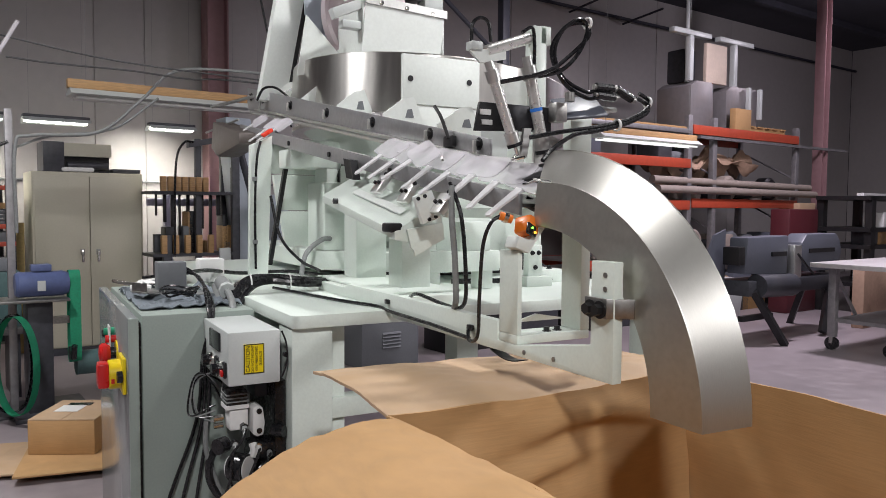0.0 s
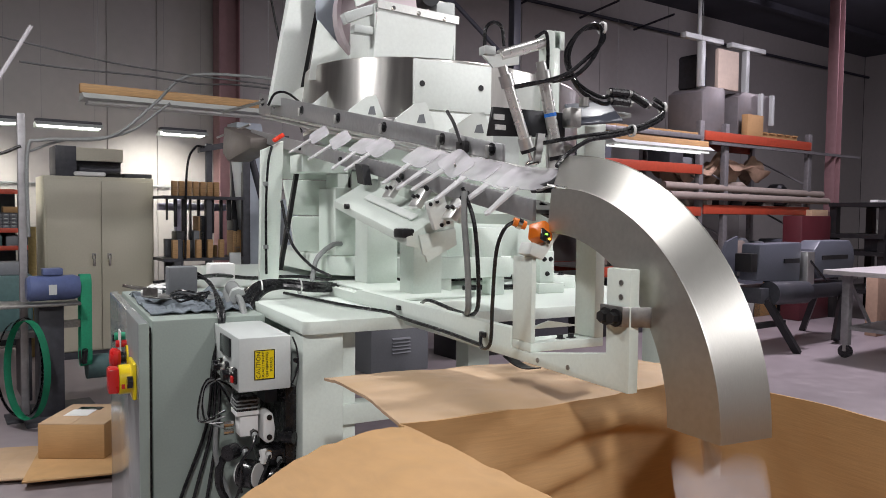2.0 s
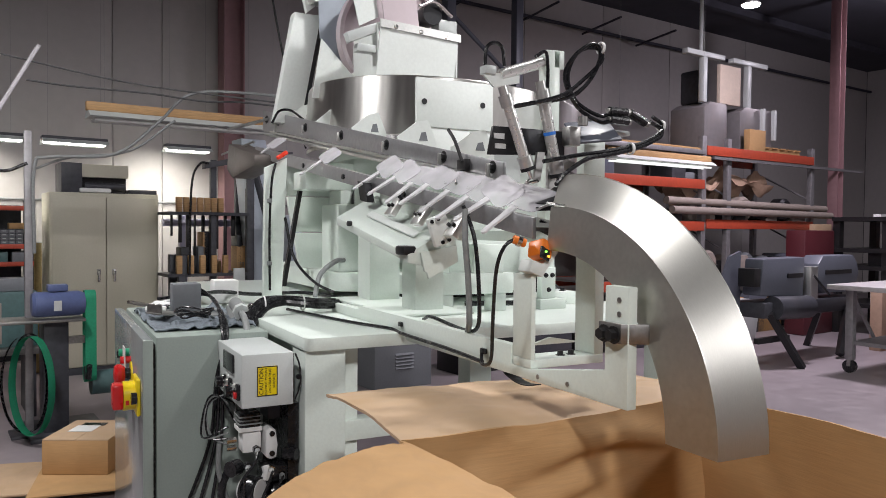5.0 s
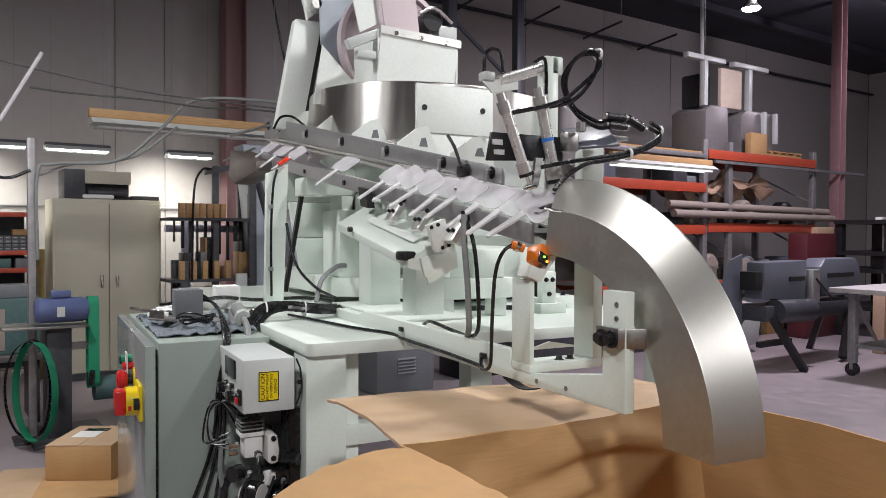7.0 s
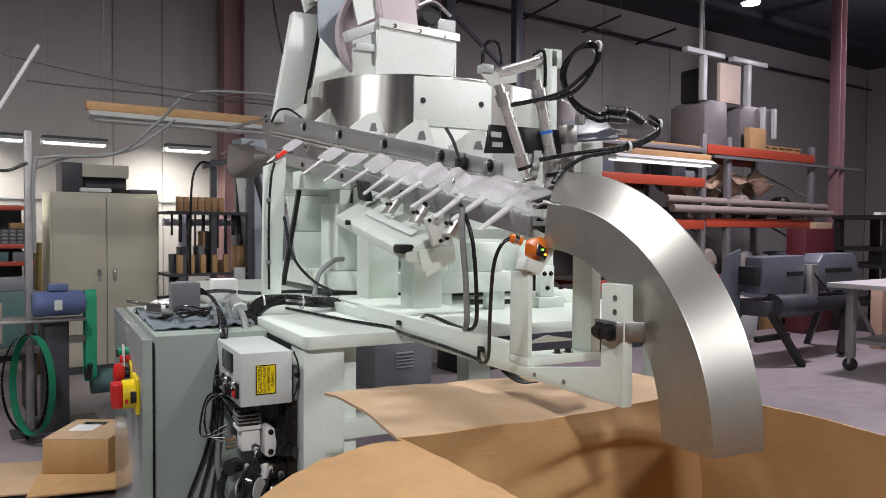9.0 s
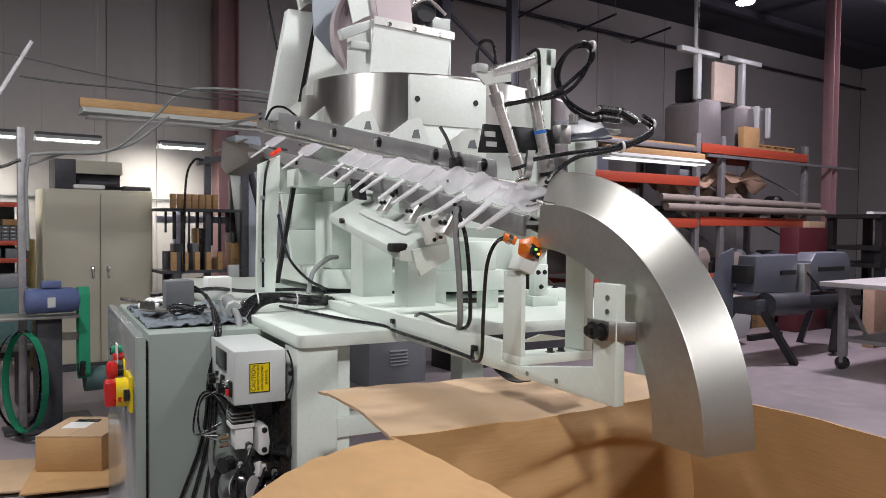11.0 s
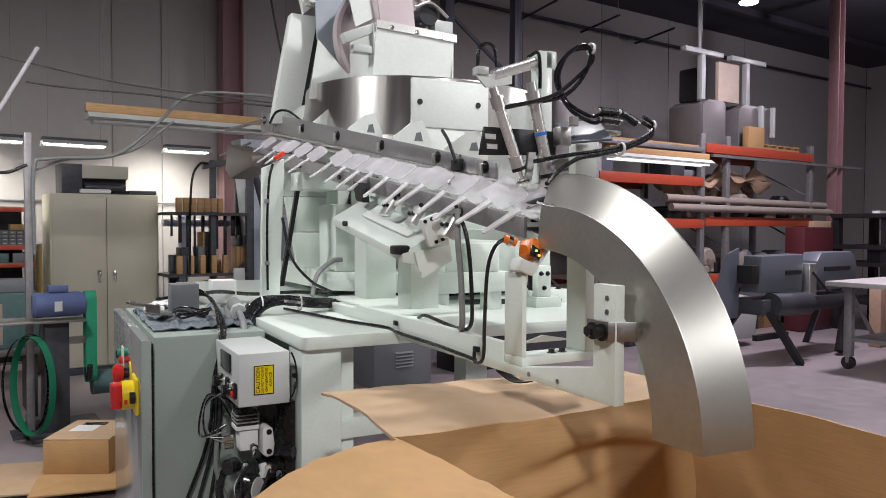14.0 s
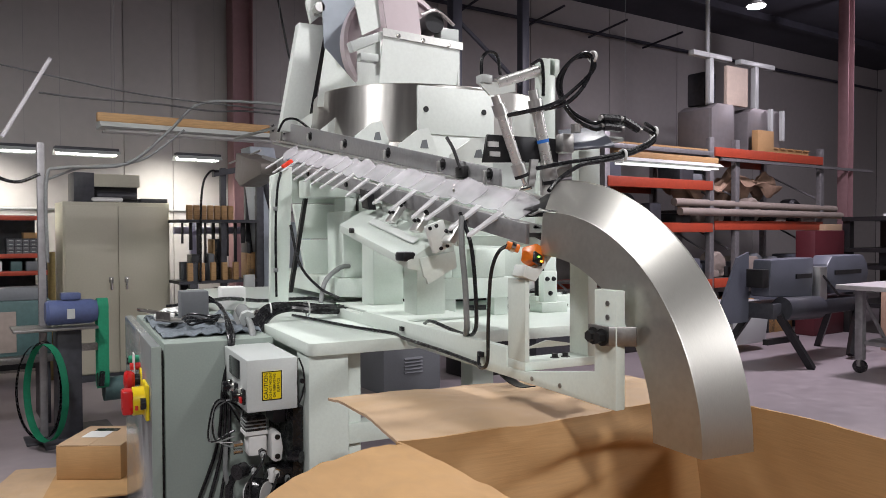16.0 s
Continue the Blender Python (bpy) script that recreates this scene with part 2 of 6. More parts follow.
def smooth_line(points, steps=6):
    pts = [Vector(p) for p in points]
    pts = [2 * pts[0] - pts[1], *pts, 2 * pts[-1] - pts[-2]]
    out = []
    for i in range(1, len(pts) - 2):
        a, b, c, d = pts[i - 1:i + 3]
        for k in range(steps):
            t = k / steps
            out.append(0.5 * (2 * b + (c - a) * t + (2 * a - 5 * b + 4 * c - d) * t * t + (3 * b - a - 3 * c + d) * t ** 3))
    out.append(pts[-2])
    return out


def tube(points, r, bm=None, seg=8, steps=6):
    """A cable or hose through the points."""
    bm = bm or bmesh.new()
    line = smooth_line(points, steps) if len(points) > 2 else [Vector(p) for p in points]
    rings, side = [], None
    for i, p in enumerate(line):
        way = (line[min(i + 1, len(line) - 1)] - line[max(i - 1, 0)]).normalized()
        if side is None:
            side = way.orthogonal().normalized()
        side = (side - way * side.dot(way)).normalized()
        up = way.cross(side)
        rings.append([bm.verts.new(p + r * (math.cos(a) * side + math.sin(a) * up)) for a in (2 * math.pi * k / seg for k in range(seg))])
    for a, b in zip(rings, rings[1:]):
        for k in range(seg):
            bm.faces.new((a[k], a[(k + 1) % seg], b[(k + 1) % seg], b[k]))
    bm.faces.new(rings[0])
    bm.faces.new(rings[-1])
    return bm


def prism(outline, axis, a, b, bevel=0.0, bm=None):
    """An outline extruded along an axis; its points are the two other coordinates in order."""
    bm = bm or bmesh.new()
    i = "xyz".index(axis)

    def at(p, v):
        c = list(p)
        c.insert(i, v)
        return bm.verts.new(c)
    lo, hi = [at(p, a) for p in outline], [at(p, b) for p in outline]
    n = len(outline)
    faces = [bm.faces.new(lo), bm.faces.new(hi[::-1])] + [bm.faces.new((lo[k], lo[(k + 1) % n], hi[(k + 1) % n], hi[k])) for k in range(n)]
    if bevel:
        bmesh.ops.recalc_face_normals(bm, faces=faces)
        edges = list({e for f in faces for e in f.edges if len(e.link_faces) == 2 and e.calc_face_angle(0) > 0.6})
        bmesh.ops.bevel(bm, geom=edges, offset=bevel, segments=2, affect="EDGES", profile=0.5)
    return bm


def lathe(profile, centre, axis="z", seg=40, bm=None, close=False):
    """Turns (radius, height) points round an axis through centre."""
    bm = bm or bmesh.new()
    rings = []
    for r, h in profile:
        ring = []
        for k in range(seg):
            a = 2 * math.pi * k / seg
            c = {"z": (r * math.cos(a), r * math.sin(a), h), "x": (h, r * math.cos(a), r * math.sin(a)), "y": (r * math.cos(a), h, r * math.sin(a))}[axis]
            ring.append(bm.verts.new(Vector(centre) + Vector(c)))
        rings.append(ring)
    pairs = list(zip(rings, rings[1:])) + ([(rings[-1], rings[0])] if close else [])
    for a, b in pairs:
        for k in range(seg):
            bm.faces.new((a[k], a[(k + 1) % seg], b[(k + 1) % seg], b[k]))
    if not close:
        if profile[0][0] > 1e-6:
            bm.faces.new(rings[0])
        if profile[-1][0] > 1e-6:
            bm.faces.new(rings[-1])
    bmesh.ops.remove_doubles(bm, verts=bm.verts, dist=1e-6)
    return bm


def sheet(fn, nu, nv, thick=0.0, bm=None):
    """A curved sheet: fn(s, t) for s, t in 0..1, thickened along its normals."""
    bm = bm or bmesh.new()
    grid = [[bm.verts.new(fn(i / nu, j / nv)) for j in range(nv + 1)] for i in range(nu + 1)]
    faces = [bm.faces.new((grid[i][j], grid[i + 1][j], grid[i + 1][j + 1], grid[i][j + 1])) for i in range(nu) for j in range(nv)]
    if thick:
        bmesh.ops.recalc_face_normals(bm, faces=faces)
        bmesh.ops.solidify(bm, geom=faces, thickness=thick)
    return bm


def bolt(p, way, r=0.008, h=0.007, bm=None):
    """A hexagon bolt head with its washer."""
    p, way = Vector(p), Vector(way).normalized()
    bm = rod(p, p + way * 0.0025, r * 1.55, bm=bm, seg=14)
    return rod(p + way * 0.0025, p + way * (0.0025 + h), r, bm=bm, seg=6)


# ---- the hall ----
def hall_shell():
    single("floor", box(-9, 24, -9, 9.3, -0.2, 0), CONCRETE, "worn grey concrete workshop floor", "floor", kind="structure", turned=True)
    back = thing("wall_back", (0, 9.3, 0), "grey painted concrete wall in tall panels", "wall", kind="structure", turned=True)
    edges = [-9, -5.2, -2.6, -0.4, 1.81, 2.36, 4.4, 6.2, 8.0, 9.8, 11.6, 14.0]
    for a, b in zip(edges, edges[1:]):
        part("panel", box(a + 0.006, b - 0.006, 9.3, 9.5, 0, 5.6, 0.008), WALL, back)
    part("joint_backing", box(-9, 14, 9.32, 9.55, 0, 5.6), WALL, back)
    right = thing("wall_right", (14, 0, 0), "grey concrete wall at the far side", "wall", kind="structure", turned=True)
    for a, b in zip([-9, -5, -1, 2.2, 5.6], [-5, -1, 2.2, 5.6, 9.3]):
        part("panel", box(19.0, 19.2, a + 0.008, b - 0.008, 0, 5.9, 0.008), WALL, right)
    part("joint_backing", box(19.03, 19.25, -9, 9.3, 0, 5.9), DARK, right)
    part("return_panel", box(14.0, 19.0, 9.3, 9.5, 0, 5.6), WALL, right)
    single("wall_left", box(-9.2, -9, -9, 9.3, 0, 5.6), WALL, "grey painted concrete wall", "wall", kind="structure", turned=True)
    single("wall_front", box(-9, 19, -9.2, -9, 0, 5.6), WALL, "grey painted concrete wall", "wall", kind="structure", turned=True)
    bm = box(-9, 19.2, -9, 9.5, 5.4, 5.6)
    for v in (-6, -4, -2, 0, 2, 4, 6, 8):
        box(-9, 19, v - 0.05, v + 0.05, 5.28, 5.4, bm=bm)
    single("ceiling", bm, CEILING, "dark roof deck with joists", "ceiling", kind="structure", turned=True)
    for v in (5.2,):
        t = thing("roof_truss", (0, v, 5.0), "dark open web steel roof truss", "truss", group="roof trusses", kind="structure", turned=True)
        part("top_chord", box(-9, 19, v - 0.05, v + 0.05, 5.2, 5.28), TRUSS, t)
        part("bottom_chord", box(-9, 19, v - 0.04, v + 0.04, 4.72, 4.79), TRUSS, t)
        bm = bmesh.new()
        for k in range(28):
            u = -9 + k
            rod((u, v, 4.75), (u + 0.5, v, 5.22), 0.018, bm=bm, seg=6)
            rod((u + 0.5, v, 5.22), (u + 1, v, 4.75), 0.018, bm=bm, seg=6)
        part("web", bm, TRUSS, t)
    bm = bmesh.new()
    for k in range(5):
        u = 5.2 + k * 1.35
        rod((u, 9.25, 4.82), (u - 0.1, 8.3, 4.88), 0.02, bm=bm, seg=6)
    rod((3, 9.2, 4.9), (19, 9.2, 4.9), 0.03, bm=bm, seg=6)
    single("roof_pipes", bm, TRUSS, "dark thin pipes under the roof", "pipe", kind="structure", turned=True)
    # columns
    def column(u, v, w, name, label):
        t = thing(name, (u, v, 0), label, "column", kind="structure", turned=True)
        part("web", box(u - w / 2, u + w / 2, v - 0.008, v + 0.008, 0, 5.9), COLUMN, t)
        for s in (-1, 1):
            part("flange", box(u + s * w / 2 - 0.008, u + s * w / 2 + 0.008, v - w / 2, v + w / 2, 0, 5.9, 0.003), COLUMN, t)
    column(3.13, 9.1, 0.24, "column_1", "dull red steel column against the wall")
    column(12.55, 6.62, 0.17, "column_2", "dull red steel column behind the rack")
    # a blue-grey steel post and brace high behind the machine
    t = thing("mezzanine_post", (5.6, 8.0, 0), "blue-grey steel post with a diagonal brace", "post", turned=True)
    part("post", box(5.53, 5.67, 7.93, 8.07, 0, 5.3, 0.006), BLUEGREY, t)
    part("brace", rod((5.6, 8.0, 4.3), (6.9, 8.0, 3.4), 0.03, seg=8), BLUEGREY, t)
    t = thing("mezzanine_post", (6.75, 8.0, 0), "blue-grey steel post behind the machine", "post", turned=True)
    part("post", box(6.69, 6.81, 7.94, 8.06, 0, 5.3, 0.006), BLUEGREY, t)
    # wall pipe
    single("wall_conduit", rod((-4, 9.27, 1.78), (4.4, 9.27, 1.78), 0.012, seg=8), HOSE_GREY, "thin grey conduit along the wall", "conduit", kind="structure", turned=True)


hall_shell()


def tube_light(u, v, z, length, name="fluorescent_light"):
    t = thing(name, (u, v, z), "lit white fluorescent batten hanging on wires", "lamp", group="fluorescent lights", turned=True)
    part("housing", box(u, u + length, v - 0.06, v + 0.06, z + 0.02, z + 0.06, 0.01), DARK, t)
    part("diffuser", box(u + 0.02, u + length - 0.02, v - 0.055, v + 0.055, z - 0.02, z + 0.016, 0.012), TUBE, t)
    # white folded reflector that throws the light down
    part("reflector", prism([(v - 0.13, z - 0.012), (v - 0.06, z + 0.024), (v + 0.06, z + 0.024), (v + 0.15, z - 0.022), (v + 0.155, z - 0.022), (v + 0.062, z + 0.03), (v - 0.062, z + 0.03), (v - 0.135, z - 0.012)], "x", u, u + length), BOXGREY, t)
    for k in (0.1, 0.9):
        part("wire", rod((u + length * k, v, z + 0.06), (u + length * k, v, 5.3), 0.0015, seg=5), HOSE_GREY, t)


for u, length in ((-1.6, 1.2), (-0.3, 1.15), (1.0, 0.62), (2.21, 0.5), (3.1, 0.6)):
    tube_light(u, 8.6, 2.35, length)
# bodiless area lamps, added to strengthen the battens' light on the lower wall
area_lamp("wall_wash_a", hall(0.2, 8.6, 2.3), 0.9, 30, (1, 0.97, 0.88), hall(0.2, 9.2, 0.9), 125)
area_lamp("wall_wash_b", hall(2.3, 8.6, 2.3), 0.9, 21, (1, 0.97, 0.88), hall(2.2, 9.2, 0.9), 125)


def wood_light(u0, u1, v, z, lit):
    t = thing("workbench_light", (u0, v, z), "wooden board carrying a fluorescent batten on wires", "lamp", turned=True)
    part("board", box(u0, u1, v - 0.03, v + 0.03, z, z + 0.07, 0.004), WOOD, t, "raw wooden board")
    part("reflector", prism([(v - 0.12, z - 0.05), (v - 0.05, z - 0.004), (v + 0.05, z - 0.004), (v + 0.12, z - 0.05), (v + 0.11, z - 0.055), (v - 0.11, z - 0.055)], "x", u0 + 0.01, u1), BOXGREY, t)
    part("tube", rod((u0 + 0.05, v - 0.06, z - 0.075), (u1 - 0.05, v - 0.06, z - 0.075), 0.011), TUBE_DIM if lit else PAPER, t)
    part("tube", rod((u0 + 0.05, v + 0.06, z - 0.075), (u1 - 0.05, v + 0.06, z - 0.075), 0.011), TUBE_DIM if lit else PAPER, t)
    for k in (0.08, 0.92):
        part("hanger", rod((u0 + (u1 - u0) * k, v, z + 0.07), (u0 + (u1 - u0) * k, v, 5.3), 0.0015, seg=5), HOSE_GREY, t)


wood_light(1.07, 2.75, 6.5, 2.41, False)
wood_light(6.35, 8.15, 5.9, 2.36, True)


def bay_light(u, v, z):
    t = thing("bay_light", (u, v, z), "lit round high bay lamp under the roof", "lamp", turned=True)
    part("shade", lathe([(0.03, 0.26), (0.05, 0.2), (0.07, 0.05), (0.12, 0.0), (0.115, 0.0), (0.07, 0.04), (0.0, 0.05)], (u, v, z), seg=24), ALU, t)
    part("lens", lathe([(0.11, 0.004), (0.1, -0.018), (0.0, -0.03)], (u, v, z), seg=24), BULB, t)
    part("rod", rod((u, v, z + 0.26), (u, v, 5.42), 0.01, seg=6), BLACK, t)


bay_light(8.36, 5.5, 4.27)


# ---- along the back wall ----
def locker():
    t = thing("storage_cabinet", (1.04, 8.25, 0), "beige steel two-door storage cabinet, closed", "cabinet", turned=True)
    part("body", box(1.03, 2.06, 8.27, 8.85, 0.0, 1.83, 0.006), BEIGE, t)
    part("plinth", box(1.05, 2.04, 8.262, 8.27, 0.0, 0.07), DARK, t)
    for a, b, h in ((1.05, 1.542, 1.5), (1.548, 2.04, 1.6)):
        d = part("door", box(a, b, 8.25, 8.268, 0.08, 1.79, 0.004), BEIGE, t)
        hx = b - 0.07 if a < 1.2 else a + 0.07
        part("handle", box(hx - 0.012, hx + 0.012, 8.225, 8.25, 0.93, 1.05, 0.006), CHROME, d, "chrome handle")
        part("lock_plate", box(hx - 0.02, hx + 0.02, 8.244, 8.25, 1.0, 1.06, 0.003), DULL, d)


locker()


def cabinet_top():
    t = thing("bench_machine", (1.15, 8.3, 1.83), "dark brown metal box unit with an open front", "machine", turned=True)
    part("side_cheek", box(1.14, 1.33, 8.3, 8.7, 1.83, 2.13, 0.005), DARK, t)
    part("hood", prism([(8.3, 1.99), (8.32, 2.12), (8.7, 2.14), (8.7, 1.99)], "x", 1.33, 1.77), BEIGE, t)
    part("opening", box(1.33, 1.76, 8.38, 8.7, 1.832, 1.99), BLACK_STEEL, t)
    part("roller", rod((1.36, 8.34, 1.9), (1.74, 8.34, 1.9), 0.035), DARK, t)
    single("plastic_bag", box(1.3, 1.6, 8.27, 8.36, 1.834, 1.88, 0.02), PAPER, "crumpled clear plastic bag", "bag", (1.45, 8.3, 1.834), turned=True)
    single("flat_tray", box(1.78, 2.05, 8.3, 8.6, 1.834, 1.875, 0.004), DARK, "flat dark tray on the cabinet", "tray", (1.9, 8.4, 1.834), turned=True)


cabinet_top()


def side_shelf():
    t = thing("parts_shelf", (0.2, 8.4, 0), "dark shelf unit with red shelf edges and small boxes", "shelf", turned=True)
    for u in (-0.9, 0.86):
        for v in (8.35, 8.8):
            part("post", box(u, u + 0.04, v, v + 0.04, 0, 1.75), DARK, t)
    # dark sheet added for the shelf's shaded inside, hiding the bright wall
    part("back_panel", box(-0.9, 0.84, 8.845, 8.855, 0.1, 1.7), DARK, t)
    for z in (0.35, 0.78, 1.11, 1.28, 1.65):
        s = part("shelf", box(-0.9, 0.9, 8.35, 8.84, z, z + 0.025, 0.003), DARK, t)
        part("edge", box(-0.9, 0.9, 8.335, 8.35, z - 0.01, z + 0.035, 0.003), RACK_RED, s)
    rng = random.Random(4)
    for z in (0.375, 0.805, 1.135, 1.305):
        u = -0.8
        while u < (0.4 if z > 1.2 else 0.75):
            w, h = rng.uniform(0.09, 0.2), rng.uniform(0.06, 0.13)
            single("parts_box", box(u, u + w, 8.4, 8.7, z, z + h, 0.004), rng.choice([DARK, GREYBOX, CARD, TEAL, PAPER, BEIGE]), "small parts box on the shelf", "box", (u, 8.4, z), group="boxes on the dark shelf", turned=True)
            u += w + rng.uniform(0.01, 0.1)


    d = thing("drawer_cabinet", (0.55, 8.38, 1.305), "small steel cabinet of many parts drawers", "cabinet", turned=True)
    part("body", box(0.55, 0.82, 8.4, 8.62, 1.305, 1.46, 0.003), DARK, d)
    for i in range(4):
        for k in range(4):
            w = part("drawer", box(0.56 + i * 0.065, 0.618 + i * 0.065, 8.385, 8.399, 1.312 + k * 0.036, 1.343 + k * 0.036, 0.002), GREYBOX, d)
            part("pull", box(0.575 + i * 0.065, 0.603 + i * 0.065, 8.375, 8.384, 1.33 + k * 0.036, 1.336 + k * 0.036), BOXGREY, w)
    single("brown_carton", box(0.7, 0.86, 8.42, 8.62, 1.462, 1.52, 0.004), CARD, "small brown carton on the drawer cabinet", "carton", (0.78, 8.5, 1.462), turned=True)
    single("brown_carton", box(0.58, 0.8, 8.4, 8.62, 0.805, 0.93, 0.004), CARD, "brown carton on a low shelf", "carton", (0.69, 8.5, 0.805), turned=True)
    single("yellow_board", box(0.9, 1.0, 8.6, 8.64, 0.0, 1.32, 0.004), material("yellowed_wood", (0.5, 0.38, 0.16), 0.6, vary=0.15), "yellowed board leaning by the cabinet", "board", (0.95, 8.6, 0), turned=True)


side_shelf()


def tool_stand():
    t = thing("tool_stand", (2.4, 8.0, 0), "dark steel stand with wooden tool holders", "stand", turned=True)
    for u in (2.2, 2.92):
        for v in (7.9, 8.25):
            part("post", box(u - 0.04, u + 0.04, v - 0.035, v + 0.035, 0, 2.26 if u > 2.5 else 1.2, 0.004), DARK, t)
    part("post", box(2.5, 2.56, 7.9, 7.96, 0.5, 2.2, 0.004), DARK, t)
    part("top_beam", prism([(2.42, 2.16), (2.96, 2.28), (2.96, 2.22), (2.42, 2.1)], "y", 7.86, 7.94), DARK, t)
    part("brace", rod((2.95, 7.9, 2.2), (3.2, 7.9, 1.3), 0.04, seg=8), DARK, t)
    for z in (1.62, 0.98, 0.45):
        part("shelf", box(2.05, 2.9, 7.86, 8.3, z, z + 0.03), DARK, t)
    part("purple_pole", box(2.3, 2.38, 8.32, 8.4, 0.6, 1.62, 0.01), LILAC, t, "lilac painted upright")
    for k in range(9):
        part("hanging_tool", box(2.13 + k * 0.08, 2.15 + k * 0.08 + 0.012 * (k % 3), 8.05, 8.08, 1.62 - 0.22 - 0.07 * (k * 5 % 4), 1.62, 0.004), BLACK_STEEL, t)
    part("purple_rail", box(2.12, 2.86, 8.33, 8.39, 1.5, 1.58, 0.01), LILAC, t)
    for z, n in ((1.65, 7), (1.01, 5)):
        for k in range(n):
            u = 2.14 + k * (0.5 if n == 7 else 0.6) / n
            bm = box(u, u + 0.055, 7.86, 7.92, z, z + (0.15 if n == 7 else 0.19), 0.006)
            single("wooden_block", bm, WOOD, "raw wooden holder block", "block", (u, 7.88, z), group="wooden blocks", turned=True)
    rng = random.Random(21)
    for k in range(34):
        u, z = rng.uniform(2.1, 2.82), rng.choice([0.48, 0.48, 1.01, 1.01, 0.0])
        w, hgt = rng.uniform(0.03, 0.12), rng.uniform(0.1, 0.46)
        single("stand_tool", box(u, u + w, 8.0, 8.2, z, z + hgt, 0.01), rng.choice([DARK, BLACK_STEEL, GREYBOX, DULL, WOOD, DARK]), "small tool stored on the dark stand", "tool", (u, 8.1, z), group="tools on the stand", turned=True)
    single("stand_cable", tube([(2.26, 7.84, 1.0), (2.28, 7.84, 1.9), (2.36, 7.84, 2.14), (2.46, 7.84, 2.16)], 0.012), BLACK, "black cable beside the stand", "cable", turned=True)
    single("power_outlet", box(2.72, 2.84, 7.82, 7.86, 0.92, 1.06, 0.006), BOXGREY, "grey power outlet box", "outlet", (2.78, 7.84, 0.92), turned=True)
    # grey pillar machine beside it
    t = thing("pillar_machine", (3.1, 7.7, 0), "blue-grey pillar machine with a rounded guard", "machine", turned=True)
    part("pillar", prism([(2.82, 2.45), (3.1, 2.45), (3.38, 0.9), (3.38, 0.0), (2.96, 0.0), (2.96, 1.2)], "y", 7.9, 8.2, 0.01), ZINC_BLUE, t)
    part("guard", lathe([(0.0, -0.08), (0.3, -0.08), (0.33, -0.05), (0.33, 0.05), (0.3, 0.08), (0.0, 0.08)], (3.2, 7.6, 1.3), "x", 32), ZINC_BLUE, t)


tool_stand()


def pole_and_cables():
    t = thing("cable_pole", (0.62, 6.1, 0), "thin galvanised floor pole carrying cables", "pole", turned=True)
    part("pole", box(0.6, 0.65, 6.08, 6.13, 0, 2.17, 0.004), RACK_GREY, t)
    part("foot", box(0.5, 0.75, 5.98, 6.23, 0, 0.02, 0.004), DARK, t)
    single("overhead_cable", tube([(0.66, 6.08, 1.3), (0.66, 6.07, 1.9), (0.76, 6.07, 1.99), (1.2, 6.05, 2.04), (1.5, 6.0, 2.3), (1.72, 5.9, 2.52), (2.1, 5.6, 2.52), (2.4, 5.0, 2.4)], 0.012), HOSE_GREY, "grey cable slung from the pole", "cable", turned=True)
    single("overhead_cable", tube([(0.66, 6.1, 1.9), (0.9, 6.1, 2.0), (1.3, 6.05, 2.07), (1.62, 6.0, 2.32)], 0.009), HOSE_GREY, "thin grey cable slung from the pole", "cable", turned=True)
    single("air_line", tube([(-1.5, 6.4, 3.02), (0.4, 6.2, 2.72), (1.3, 5.9, 2.55), (2.2, 5.3, 2.42), (2.45, 4.75, 2.3)], 0.006), LINE_GREY, "thin dark overhead line", "cable", turned=True)
    single("air_line", tube([(0.62, 6.1, 2.53), (0.9, 6.05, 2.51), (1.4, 5.9, 2.49), (1.75, 5.7, 2.44), (2.0, 5.5, 2.43), (2.45, 4.8, 2.3)], 0.007), LINE_GREY, "dark overhead line twisted round another", "cable", turned=True)
    single("cable_plug", tube([(0.2, 6.1, 2.05), (0.34, 6.1, 1.92), (0.48, 6.1, 1.88), (0.62, 6.08, 1.94)], 0.012), BLACK, "black cable with an inline plug", "cable", turned=True)
    single("clear_tube", rod((0.35, 5.5, 2.13), (0.63, 5.5, 2.66), 0.012, seg=10), HEAD, "clear plastic tube hanging at a slant", "tube", turned=True)
    single("pull_cord", tube([(3.0, 8.0, 5.2), (3.3, 8.0, 3.6), (3.62, 8.0, 2.4)], 0.012), BLACK, "black cord hanging down", "cable", turned=True)


pole_and_cables()


